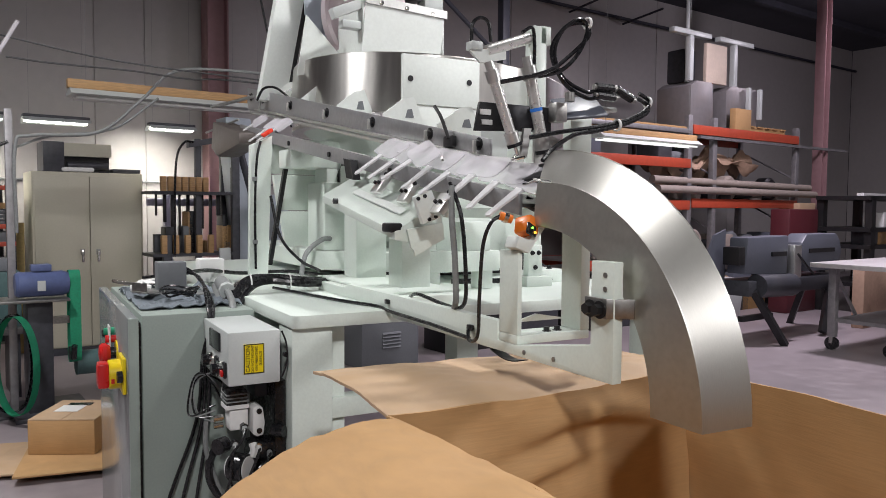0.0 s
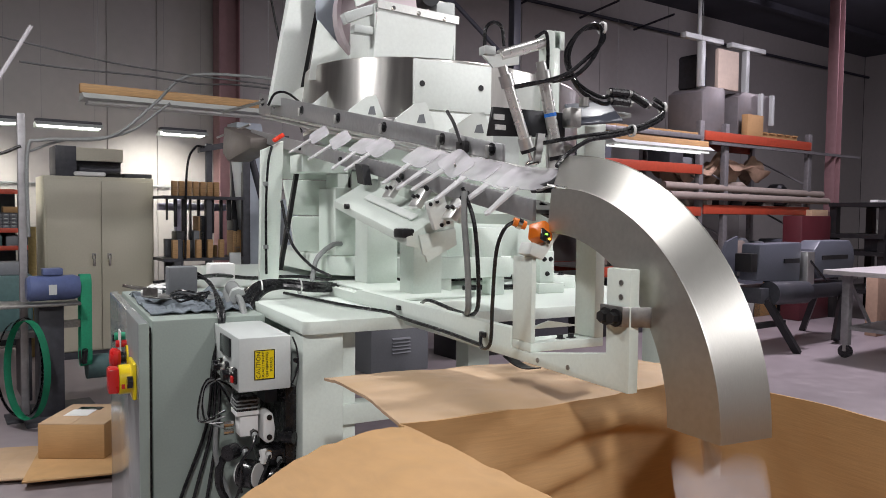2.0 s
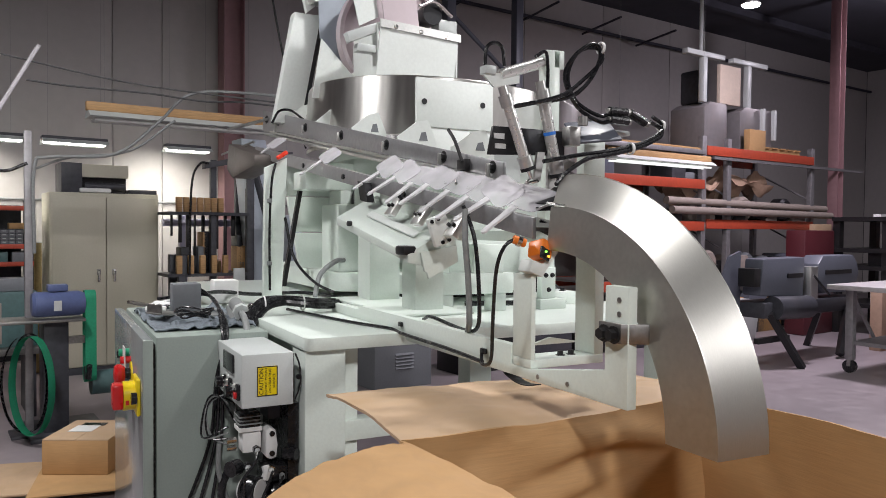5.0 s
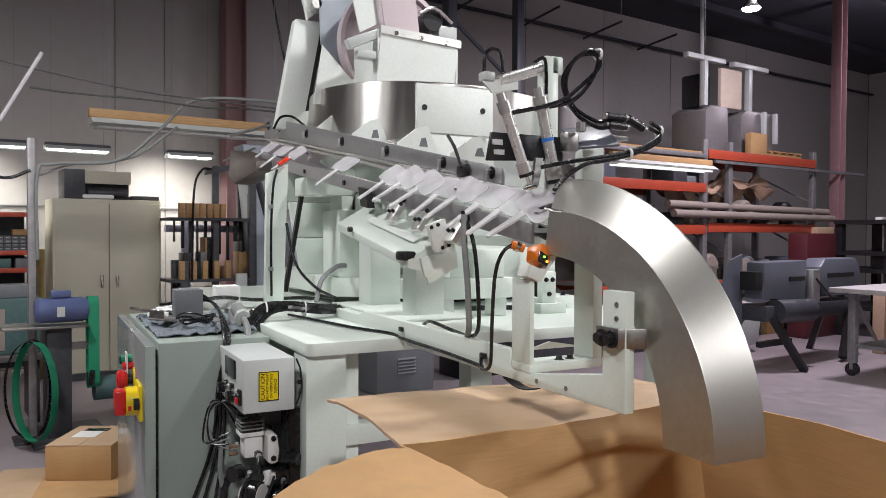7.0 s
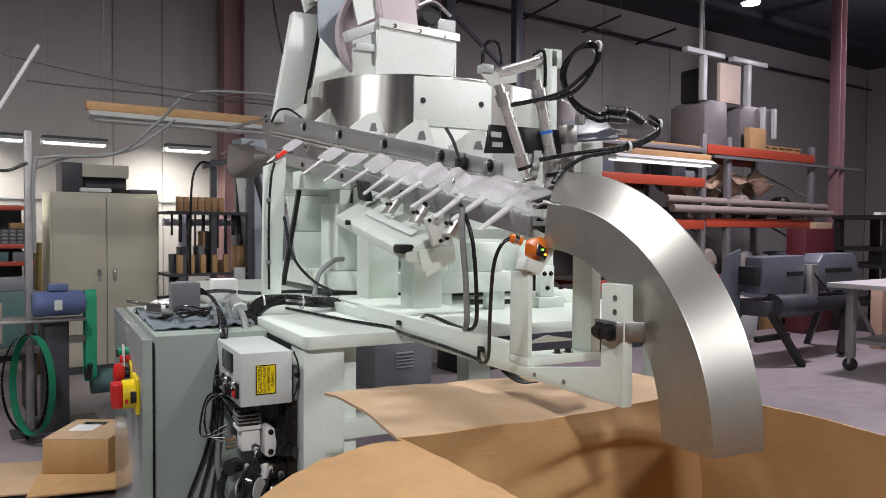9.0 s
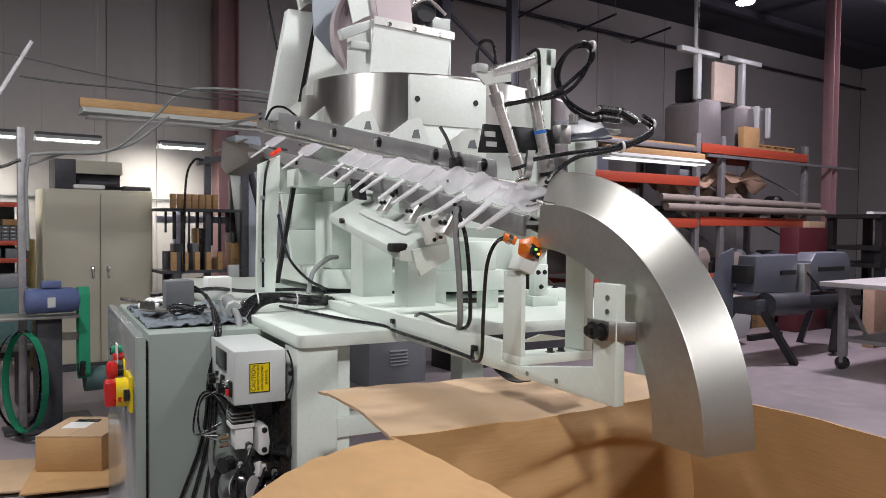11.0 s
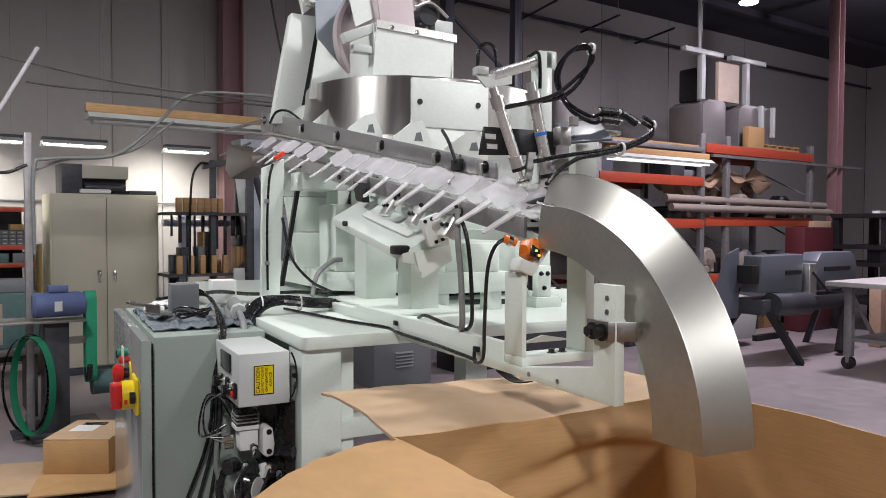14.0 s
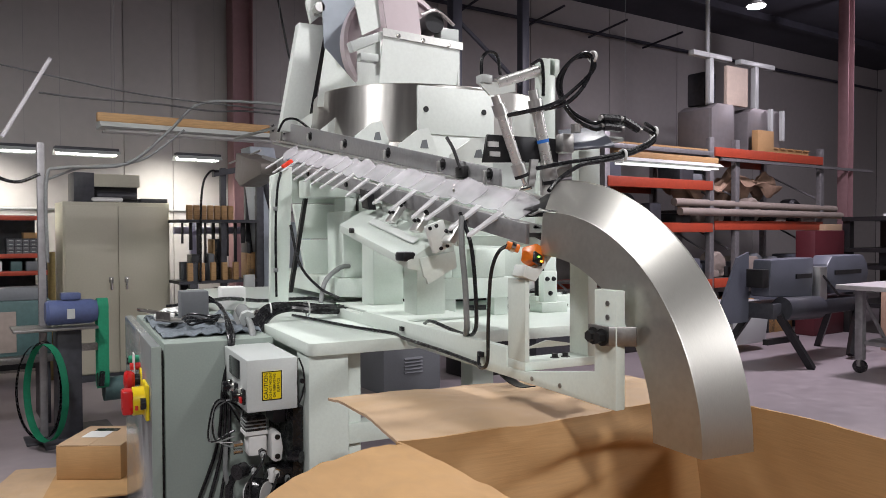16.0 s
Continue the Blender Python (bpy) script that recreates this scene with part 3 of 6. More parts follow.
def belt_grinder():
    t = thing("belt_grinder", (0.8, 6.0, 0), "blue motor belt grinder with a green belt on a pedestal", "grinder", turned=True)
    part("pedestal", box(0.7, 0.86, 5.95, 6.2, 0.0, 0.82, 0.006), DARK, t)
    part("base_plate", box(0.6, 1.1, 5.8, 6.4, 0.0, 0.03, 0.004), DARK, t)
    part("shelf", box(0.42, 0.96, 5.86, 6.2, 0.82, 0.84, 0.003), DULL, t)
    m = part("motor", lathe([(0.0, -0.15), (0.075, -0.15), (0.09, -0.13), (0.09, 0.15), (0.075, 0.19), (0.0, 0.19)], (0.78, 6.0, 0.94), "x", 24), BLUE, t)
    part("junction_box", box(0.73, 0.86, 5.96, 6.06, 1.03, 1.08, 0.008), BLUE, m, "blue junction box")
    part("name_plate", box(0.76, 0.81, 5.895, 5.9, 0.9, 0.97), BOXGREY, m)
    for z in (0.42, 0.97):
        part("wheel", rod((0.97, 6.0, z), (1.04, 6.0, z), 0.055, seg=20), BLACK_STEEL, t)
    outer = [(6.0 - 0.062 * math.sin(a), 0.97 + 0.062 * math.cos(a)) for a in (math.pi * (k / 8 - 0.5) for k in range(9))]
    lower = [(6.0 + 0.062 * math.sin(a), 0.42 - 0.062 * math.cos(a)) for a in (math.pi * (k / 8 - 0.5) for k in range(9))]
    path = outer + lower
    bm = bmesh.new()
    n = len(path)
    loops = []
    for (v, z) in path:
        loops.append([bm.verts.new((0.968, v, z)), bm.verts.new((1.042, v, z))])
    faces = [bm.faces.new((loops[k][0], loops[k][1], loops[(k + 1) % n][1], loops[(k + 1) % n][0])) for k in range(n)]
    bmesh.ops.recalc_face_normals(bm, faces=faces)
    bmesh.ops.solidify(bm, geom=faces, thickness=0.004)
    part("abrasive_belt", bm, GREEN, t, "green abrasive belt")
    part("tension_arm", box(0.85, 0.97, 5.97, 6.03, 0.65, 0.7), DULL, t)
    part("guard", rod((1.02, 6.05, 0.34), (1.2, 6.05, 0.34), 0.09, seg=20), TEAL, t)
    part("knob", rod((0.98, 5.9, 0.4), (0.98, 5.86, 0.5), 0.02), BLACK, t)
    # spare belts hanging
    b = thing("spare_belts", (0.62, 5.95, 0.3), "green and black spare abrasive belts hanging in loops", "belt", turned=True)
    for cu, w, h, mat, dv, half, heading in ((0.6, 0.17, 0.335, GREEN, -0.03, 0.03, -52), (0.57, 0.15, 0.33, BLACK, 0.06, 0.022, -25), (0.6, 0.13, 0.34, BLACK, 0.09, 0.02, -40)):
        n = 40
        bm = bmesh.new()
        c, sn = math.cos(radians(heading)), math.sin(radians(heading))
        loops = [[bm.verts.new((cu + w * math.cos(a) * c - s * sn, 5.75 + dv + w * math.cos(a) * sn + s * c, 0.42 + h * math.sin(a))) for s in (-half, half)] for a in (2 * math.pi * i / n for i in range(n))]
        faces = [bm.faces.new((loops[i][0], loops[i][1], loops[(i + 1) % n][1], loops[(i + 1) % n][0])) for i in range(n)]
        bmesh.ops.solidify(bm, geom=faces, thickness=0.003)
        part("belt", bm, mat, b, "green belt" if mat is GREEN else "black belt")
    t = thing("teal_bench_machine", (0.1, 6.9, 0), "teal bench machine behind the pole", "machine", turned=True)
    part("body", box(0.0, 0.75, 6.7, 7.1, 0.55, 0.98, 0.01), TEAL, t)
    part("front_panel", box(-0.02, 0.5, 6.69, 6.699, 0.58, 0.9, 0.003), ROLLS, t, "mauve grey front panel")
    part("bench", box(-0.6, 0.8, 6.6, 7.2, 0.5, 0.55, 0.004), DULL, t)
    for u in (-0.5, 0.7):
        part("leg", box(u - 0.03, u + 0.03, 6.65, 7.15, 0.0, 0.5), DARK, t)
    part("top", box(0.05, 0.7, 6.74, 7.0, 0.98, 1.08, 0.01), GREYBOX, t)


belt_grinder()


def floor_boxes():
    t = thing("carton", (0.8, 4.9, 0.056), "closed brown cardboard carton with a torn label", "carton", turned=True)
    t.matrix_world = HALL @ pose(0.8, 4.9, 0.056, 0, 0, -33)
    BASE[t] = Vector()
    part("body", box(-0.19, 0.19, -0.15, 0.3, 0.0, 0.2, 0.006), CARD, t)
    part("flap", box(-0.188, -0.002, -0.148, 0.298, 0.201, 0.206), CARD_LIGHT, t)
    part("flap", box(0.002, 0.188, -0.148, 0.298, 0.201, 0.206), CARD_LIGHT, t)
    part("label", box(-0.12, 0.02, 0.02, 0.16, 0.207, 0.209), PAPER, t, "white torn label")
    part("tape_strip", box(-0.1, 0.04, 0.16, 0.22, 0.207, 0.21), BLACK, t)
    rng = random.Random(9)
    for k in range(3):
        z = 0.004 + k * 0.02
        w, d = rng.uniform(0.5, 0.8), rng.uniform(0.5, 0.8)
        u, v = 0.4 + rng.uniform(-0.2, 0.15), 4.45 + rng.uniform(-0.25, 0.3)
        m = Euler((0, 0, rng.uniform(-0.4, 0.4))).to_matrix()
        single("cardboard_sheet", box(u, u + w, v, v + d, z, z + 0.012, 0.002, turn=m), rng.choice([CARD, CARD_LIGHT]), "flattened brown cardboard sheet on the floor", "cardboard", (u, v, z), group="flattened cardboard", turned=True)


floor_boxes()


# ---- the far right side of the hall ----
def pallet_rack():
    v0, v1 = 6.6, 7.6
    t = thing("pallet_rack", (9.0, v0, 0), "grey pallet rack with orange beams, loaded", "rack", turned=True)
    for u in (6.9, 8.96, 9.54, 11.75):
        for v in (v0, v1):
            part("post", box(u - 0.045, u + 0.045, v - 0.04, v + 0.04, 0, 2.82, 0.004), RACK_GREY, t)
        bm = bmesh.new()
        for z in (0.4, 1.2, 2.0):
            rod((u, v0, z), (u, v1, z + 0.5), 0.015, bm=bm, seg=6)
        part("brace", bm, RACK_GREY, t)
    for a, b, levels in ((9.01, 11.75, (0.72, 1.53, 2.56)), (6.9, 8.96, (0.72, 1.5, 2.08))):
        for z in levels:
            for v in (v0 - 0.03, v1 + 0.03):
                part("beam", box(a, b, v - 0.025, v + 0.025, z, z + 0.13, 0.006), RACK_RED, t, "orange box beam")
            part("deck", box(a, b, v0, v1, z + 0.1, z + 0.125), DULL, t)
    for v in (v0 - 0.03, v1 + 0.03):
        part("top_rail", box(6.9, 8.96, v - 0.025, v + 0.025, 2.56, 2.62, 0.004), RACK_GREY, t, "galvanised top rail")
    part("top_deck", box(6.9, 8.96, v0, v1, 2.63, 2.655), WOOD, t, "wooden deck board")
    part("tie_rail", box(9.1, 13.2, v0 - 0.1, v0 - 0.06, 2.5, 2.54), RACK_GREY, t)
    # load
    for u0, u1, z0, z1, stems, lab in ((9.2, 9.73, 2.70, 3.36, ((9.27, 4.02),), "large grey sheet metal tank on the rack"), (10.05, 10.86, 2.70, 3.36, ((10.35, 4.02),), "grey sheet metal housing on the rack")):
        s = thing("steel_tank", (u0, 6.75, z0), lab, "tank", turned=True)
        part("body", prism([(u0, z0), (u1, z0), (u1, z1 - 0.04), (u1 - 0.04, z1), (u0 + 0.14, z1), (u0, z1 - 0.08)], "y", 6.75, 7.35, 0.01), ZINC, s)
        for uu, top in stems:
            part("stem", box(uu - 0.045, uu + 0.045, 6.8, 6.88, z1, top, 0.004), BOXGREY, s)
            part("cross_arm", box(uu - 0.42, uu + 0.45, 6.79, 6.89, top - 0.02, top + 0.05, 0.004), BOXGREY, s)
    for uu in (10.5, 10.8):
        single("upright_bar", box(uu, uu + 0.06, 6.66, 6.72, 2.9, 3.36, 0.004), BOXGREY, "short grey bar leaning on the tank", "bar", (uu, 6.7, 2.9), group="short bars", turned=True)
    single("roof_drop_pole", rod((9.36, 6.95, 3.36), (9.36, 6.95, 5.4), 0.028, seg=10), BOXGREY, "pale pole dropping from the roof", "pole", (9.36, 6.95, 3.36), turned=True)
    single("pale_carton", box(9.62, 10.12, 6.8, 6.86, 3.37, 3.94, 0.004), CARD_PALE, "pale upright cardboard carton on the tank", "carton", (9.6, 6.8, 3.37), turned=True)
    single("motor_unit", box(9.34, 9.62, 6.98, 7.3, 3.362, 3.86, 0.04), DARK, "dark motor unit on the tank", "motor", (9.5, 7.1, 3.362), turned=True)
    single("open_carton", box(10.0, 10.4, 6.55, 6.65, 2.69, 3.0, 0.004), CARD, "small open brown carton", "carton", (10.2, 6.6, 2.69), turned=True)
    p = thing("wooden_pallet", (10.5, 6.7, 2.69), "flat wooden pallet lying on the rack", "pallet", turned=True)
    for k in range(3):
        part("bearer", box(10.5, 11.5, 6.65 + k * 0.3, 6.72 + k * 0.3, 2.69, 2.76), WOOD, p)
    for k in range(5):
        part("board", box(10.5 + k * 0.21, 10.64 + k * 0.21, 6.62, 7.5, 2.76, 2.78), WOOD, p)
    rng = random.Random(3)

    def crumple(a, b):
        r = 0.55 + 0.25 * noise.noise((a * 7, b * 7, 3))
        return Vector((9.75 + (a - 0.5) * 2.3, 6.72 + b * 0.5, 1.9 + 0.55 * r + 0.45 * noise.noise((a * 5, b * 5, 8))))
    single("paper_bag", sheet(crumple, 26, 12, 0.01), TAN, "crumpled tan paper bag on the middle shelf", "bag", (9.9, 6.75, 1.7), turned=True)
    for k in range(2):
        single("carpet_roll", rod((8.2, 6.6 - 0.1 * k, 1.78 + 0.13 * (1 - k)), (12.2, 6.6 - 0.1 * k, 1.76 + 0.11 * (1 - k)), 0.052, seg=18), ROLLS, "long grey-brown roll lying on the beam", "roll", (8.2, 6.6, 1.7), group="long rolls", turned=True)
    for k in range(64):
        u, z = rng.uniform(7.0, 11.6), rng.choice([0.85, 0.85, 1.63, 2.21 if k % 2 else 0.85])
        if u > 9.2 and z > 2:
            z = 1.69
        w, h = rng.uniform(0.15, 0.4), rng.uniform(0.1, 0.3)
        r = w / 2
        if k % 3 == 0:
            bm = lathe([(0, -0.12), (r * 0.8, -0.12), (r, -0.08), (r, 0.08), (r * 0.8, 0.12), (0, 0.12)], (u, 6.85, z + r), "y", 20)
        else:
            bm = box(u, u + w, 6.7, 7.1, z, z + h, 0.03)
        single("stored_part", bm, rng.choice([DARK, DARK, BLACK_STEEL, GREYBOX, ROLLS, BLUEGREY]), "dark machine part stored on the rack", "part", (u, 6.85, z), group="stored machine parts", turned=True)
    # red and black clutter below
    for k in range(22):
        u = rng.uniform(7.0, 11.5)
        w, h = rng.uniform(0.2, 0.5), rng.uniform(0.3, 0.65)
        single("stored_crate", box(u, u + w, 6.5, 7.2, 0.0, h, 0.01), rng.choice([DARK, BLACK_STEEL, GREYBOX, CARD, DARK, BLUEGREY]), "dark crate under the rack", "crate", (u, 6.7, 0), group="crates under the rack", turned=True)
    single("drill_stand", box(10.4, 11.2, 5.9, 6.2, 0, 1.52, 0.02), material("dark_red_paint", (0.085, 0.014, 0.02), 0.5), "dark red machine cabinet", "machine", (10.8, 6.0, 0), turned=True)
    single("small_cartons", box(11.65, 12.15, 6.45, 6.8, 1.2, 1.62, 0.01), CARD_LIGHT, "stack of small pale cartons", "carton", (11.9, 6.6, 1.2), turned=True)


pallet_rack()


def band_saw():
    t = thing("band_saw", (8.2, 4.8, 0), "blue-grey horizontal band saw on splayed dark legs", "saw", turned=True)
    part("left_wheel_housing", prism([(7.45, 0.8), (8.3, 0.76), (8.32, 1.21), (7.5, 1.2)], "y", 4.72, 4.95, 0.02), BLUEGREY, t)
    cu, cz = 9.02, 1.0
    part("right_wheel_housing", prism([(cu + 0.46 * math.cos(a) * 1.05, cz + 0.26 * max(-0.86, min(0.86, 1.25 * math.sin(a)))) for a in (2 * math.pi * k / 16 for k in range(16))], "y", 4.7, 4.93, 0.02), BLUEGREY, t)
    part("blade_slot", box(8.72, 9.3, 4.685, 4.7, 1.0, 1.05), BLACK_STEEL, t)
    part("blade_slot", box(7.95, 8.25, 4.7, 4.72, 0.98, 1.03), BLACK_STEEL, t)
    part("grille", box(7.3, 7.42, 4.7, 4.9, 0.9, 1.1, 0.01), BLACK_STEEL, t)
    part("motor", rod((7.65, 4.7, 0.66), (8.35, 4.7, 0.64), 0.13, seg=24), DARK, t, "dark round motor")
    part("bed", box(7.5, 9.5, 4.7, 5.1, 0.55, 0.72, 0.01), DARK, t)
    part("guard_plate", prism([(6.9, 0.5), (7.5, 0.5), (7.5, 1.28), (7.3, 1.22)], "y", 5.0, 5.03), BLUEGREY, t)
    part("vice", box(8.35, 8.5, 4.66, 4.9, 0.72, 1.1, 0.01), ALU, t)
    part("lever", rod((8.4, 4.66, 1.0), (8.75, 4.66, 0.76), 0.014, seg=8), BLACK, t)
    for a, b in (((7.6, 4.7, 0.6), (7.92, 4.5, 0.0)), ((7.7, 5.1, 0.6), (7.3, 5.3, 0.0)), ((9.25, 4.7, 0.6), (8.9, 4.6, 0.05)), ((9.4, 5.1, 0.6), (9.6, 5.4, 0.0))):
        part("leg", rod(a, b, 0.05, seg=4), BLACK_STEEL, t)
    part("stretcher", box(7.4, 8.0, 4.7, 4.76, 0.28, 0.34), BLACK_STEEL, t)
    single("white_bucket", lathe([(0.0, 0.0), (0.13, 0.0), (0.155, 0.36), (0.165, 0.36), (0.165, 0.34), (0.15, 0.33)], (7.2, 5.5, 0.12), seg=24), PAPER, "white plastic bucket on a platform", "bucket", (7.2, 5.5, 0), turned=True)
    single("bucket_stool", box(7.0, 7.4, 5.3, 5.7, 0, 0.12, 0.01), DARK, "low dark platform on the floor", "platform", (7.2, 5.5, 0), turned=True)
    bm = lathe([(0.27 + 0.03 * math.cos(a), 0.05 * math.sin(a)) for a in (2 * math.pi * k / 10 for k in range(10))], (6.6, 4.9, 0.31), "x", 40, close=True)
    single("coiled_hose", bm, GREEN_HOSE, "dark green coiled hose on the floor", "hose", (6.55, 4.9, 0.05), turned=True)
    single("grey_bin", prism([(8.1, 0.1), (8.75, 0.1), (8.85, 0.62), (8.05, 0.62)], "y", 5.6, 6.1, 0.01), BOXGREY, "pale grey sheet bin", "bin", (8.4, 5.8, 0), turned=True)


band_saw()


def cart():
    t = thing("work_cart", (8.2, 3.9, 0), "grey steel work table on casters", "table", turned=True)
    part("top", box(7.82, 10.0, 3.4, 4.2, 0.9, 0.95, 0.006), TABLE_TOP, t)
    for u in (8.14, 9.8):
        for v in (3.5, 4.1):
            part("leg", box(u - 0.04, u + 0.04, v - 0.04, v + 0.04, 0.14, 0.9, 0.004), RACK_GREY, t)
            w = part("caster", rod((u - 0.025, v, 0.07), (u + 0.025, v, 0.07), 0.07, seg=18), BLACK, t, "black rubber caster")
            part("fork", box(u - 0.035, u + 0.035, v - 0.02, v + 0.02, 0.07, 0.15, 0.004), DULL, w)
    part("lower_shelf", box(8.14, 9.8, 3.5, 4.1, 0.3, 0.34), RACK_GREY, t)
    part("brace", rod((8.14, 4.1, 0.85), (8.64, 4.1, 0.34), 0.02, seg=8), RACK_GREY, t)
    s = thing("stock_shelf", (11.2, 5.3, 0), "dark stock shelving with small goods", "shelf", turned=True)
    for u in (11.3, 12.4, 13.6):
        for v in (5.2, 5.9):
            part("post", box(u - 0.06, u + 0.06, v - 0.05, v + 0.05, 0, 1.72), BLACK_STEEL, s)
    for z in (0.4, 0.95, 1.2, 1.66):
        part("board", box(11.2, 13.7, 5.15, 5.95, z, z + 0.06), BLACK_STEEL, s)
    single("shelf_tag", box(11.9, 12.4, 5.11, 5.149, 1.63, 1.7), PAPER, "white blank shelf tag", "tag", (12.1, 5.12, 1.63), turned=True)
    single("long_profile", box(11.3, 13.6, 5.3, 5.4, 1.72, 1.76), PAPER, "white profile lying on the shelf", "profile", (12, 5.3, 1.74), turned=True)
    rng = random.Random(12)
    for k in range(22):
        u, z = rng.uniform(11.35, 13.3), rng.choice([0.46, 1.01, 1.26])
        w, h = rng.uniform(0.08, 0.3), rng.uniform(0.1, 0.3)
        single("shelf_item", box(u, u + w, 5.2, 5.5, z, z + h, 0.01), rng.choice([CARD, CARD_LIGHT, PAPER, DARK, WOOD, RACK_RED]), "small boxed item on the stock shelf", "box", (u, 5.3, z), group="stock shelf items", turned=True)
    single("leaning_board", box(9.9, 10.8, 4.6, 4.75, 0, 0.75, 0.01), TAN, "thick brown board leaning by the cart", "board", (10.3, 4.7, 0), turned=True)


cart()


def under_table_box():
    t = thing("drive_cabinet", (3.4, 6.0, 0), "dark grey steel cabinet with louvres", "cabinet", turned=True)
    part("body", box(3.4, 4.03, 6.0, 6.6, 0.0, 0.66, 0.01), GREYBOX, t)
    part("lid", box(3.38, 4.05, 5.98, 6.62, 0.66, 0.69, 0.008), GREYBOX, t)
    for k in range(5):
        part("louvre", prism([(5.98, 0.185 + k * 0.032), (6.0, 0.203 + k * 0.032), (6.0, 0.183 + k * 0.032)], "x", 3.62, 3.82), GREYBOX, t)
    single("stool", box(4.5, 5.1, 6.2, 6.6, 0.0, 0.5, 0.01), BLACK_STEEL, "dark low cabinet on the floor", "cabinet", (4.7, 6.4, 0), turned=True)
    for u0, mat in ((5.6, DARK), (6.6, BLACK_STEEL), (7.3, DARK)):
        single("floor_machine", box(u0, u0 + 0.7, 6.4, 7.0, 0, 0.42, 0.02), mat, "low dark machine standing on the floor", "machine", (u0, 6.5, 0), group="low machines", turned=True)


under_table_box()

# ---- the machine ----
ZT = 1.15  # table top


def machine_table():
    t = thing("machine_table", (0.74, 2.33, 0), "white painted steel machine table with rounded corners", "table")
    x0, x1, y0, y1, r = 0.735, 2.47, 2.325, 5.0, 0.028
    pts = []
    for cx, cy, a0 in ((x0 + r, y0 + r, 180), (x1 - r, y0 + r, 270), (x1 - r, y1 - r, 0), (x0 + r, y1 - r, 90)):
        pts += [(cx + r * math.cos(radians(a0 + k * 15)), cy + r * math.sin(radians(a0 + k * 15))) for k in range(7)]
    part("tabletop", prism(pts, "z", ZT - 0.043, ZT, 0.003), WHITE, t)
    for x, y in ((0.74, 2.35), (2.31, 2.35), (0.74, 4.83), (1.72, 4.83)):
        part("leg", box(x, x + 0.14, y, y + 0.14, 0.0, ZT - 0.044, 0.006), WHITE, t)
    part("leg", box(0.885, 0.95, 2.42, 2.5, 0.0, ZT - 0.044, 0.004), WHITE, t)
    part("leg", box(1.5, 1.6, 2.6, 2.7, 0.0, ZT - 0.044, 0.004), WHITE, t)
    part("stretcher", box(0.88, 2.31, 2.4, 2.47, 0.78, 0.85, 0.004), WHITE, t)
    part("stretcher", box(0.88, 1.72, 4.87, 4.94, 0.2, 0.27, 0.004), WHITE, t)
    part("stretcher", box(0.77, 0.84, 2.49, 4.83, 0.2, 0.27, 0.004), WHITE, t)
    part("apron", box(0.76, 0.79, 2.5, 4.8, 0.98, ZT - 0.044), WHITE, t)


machine_table()


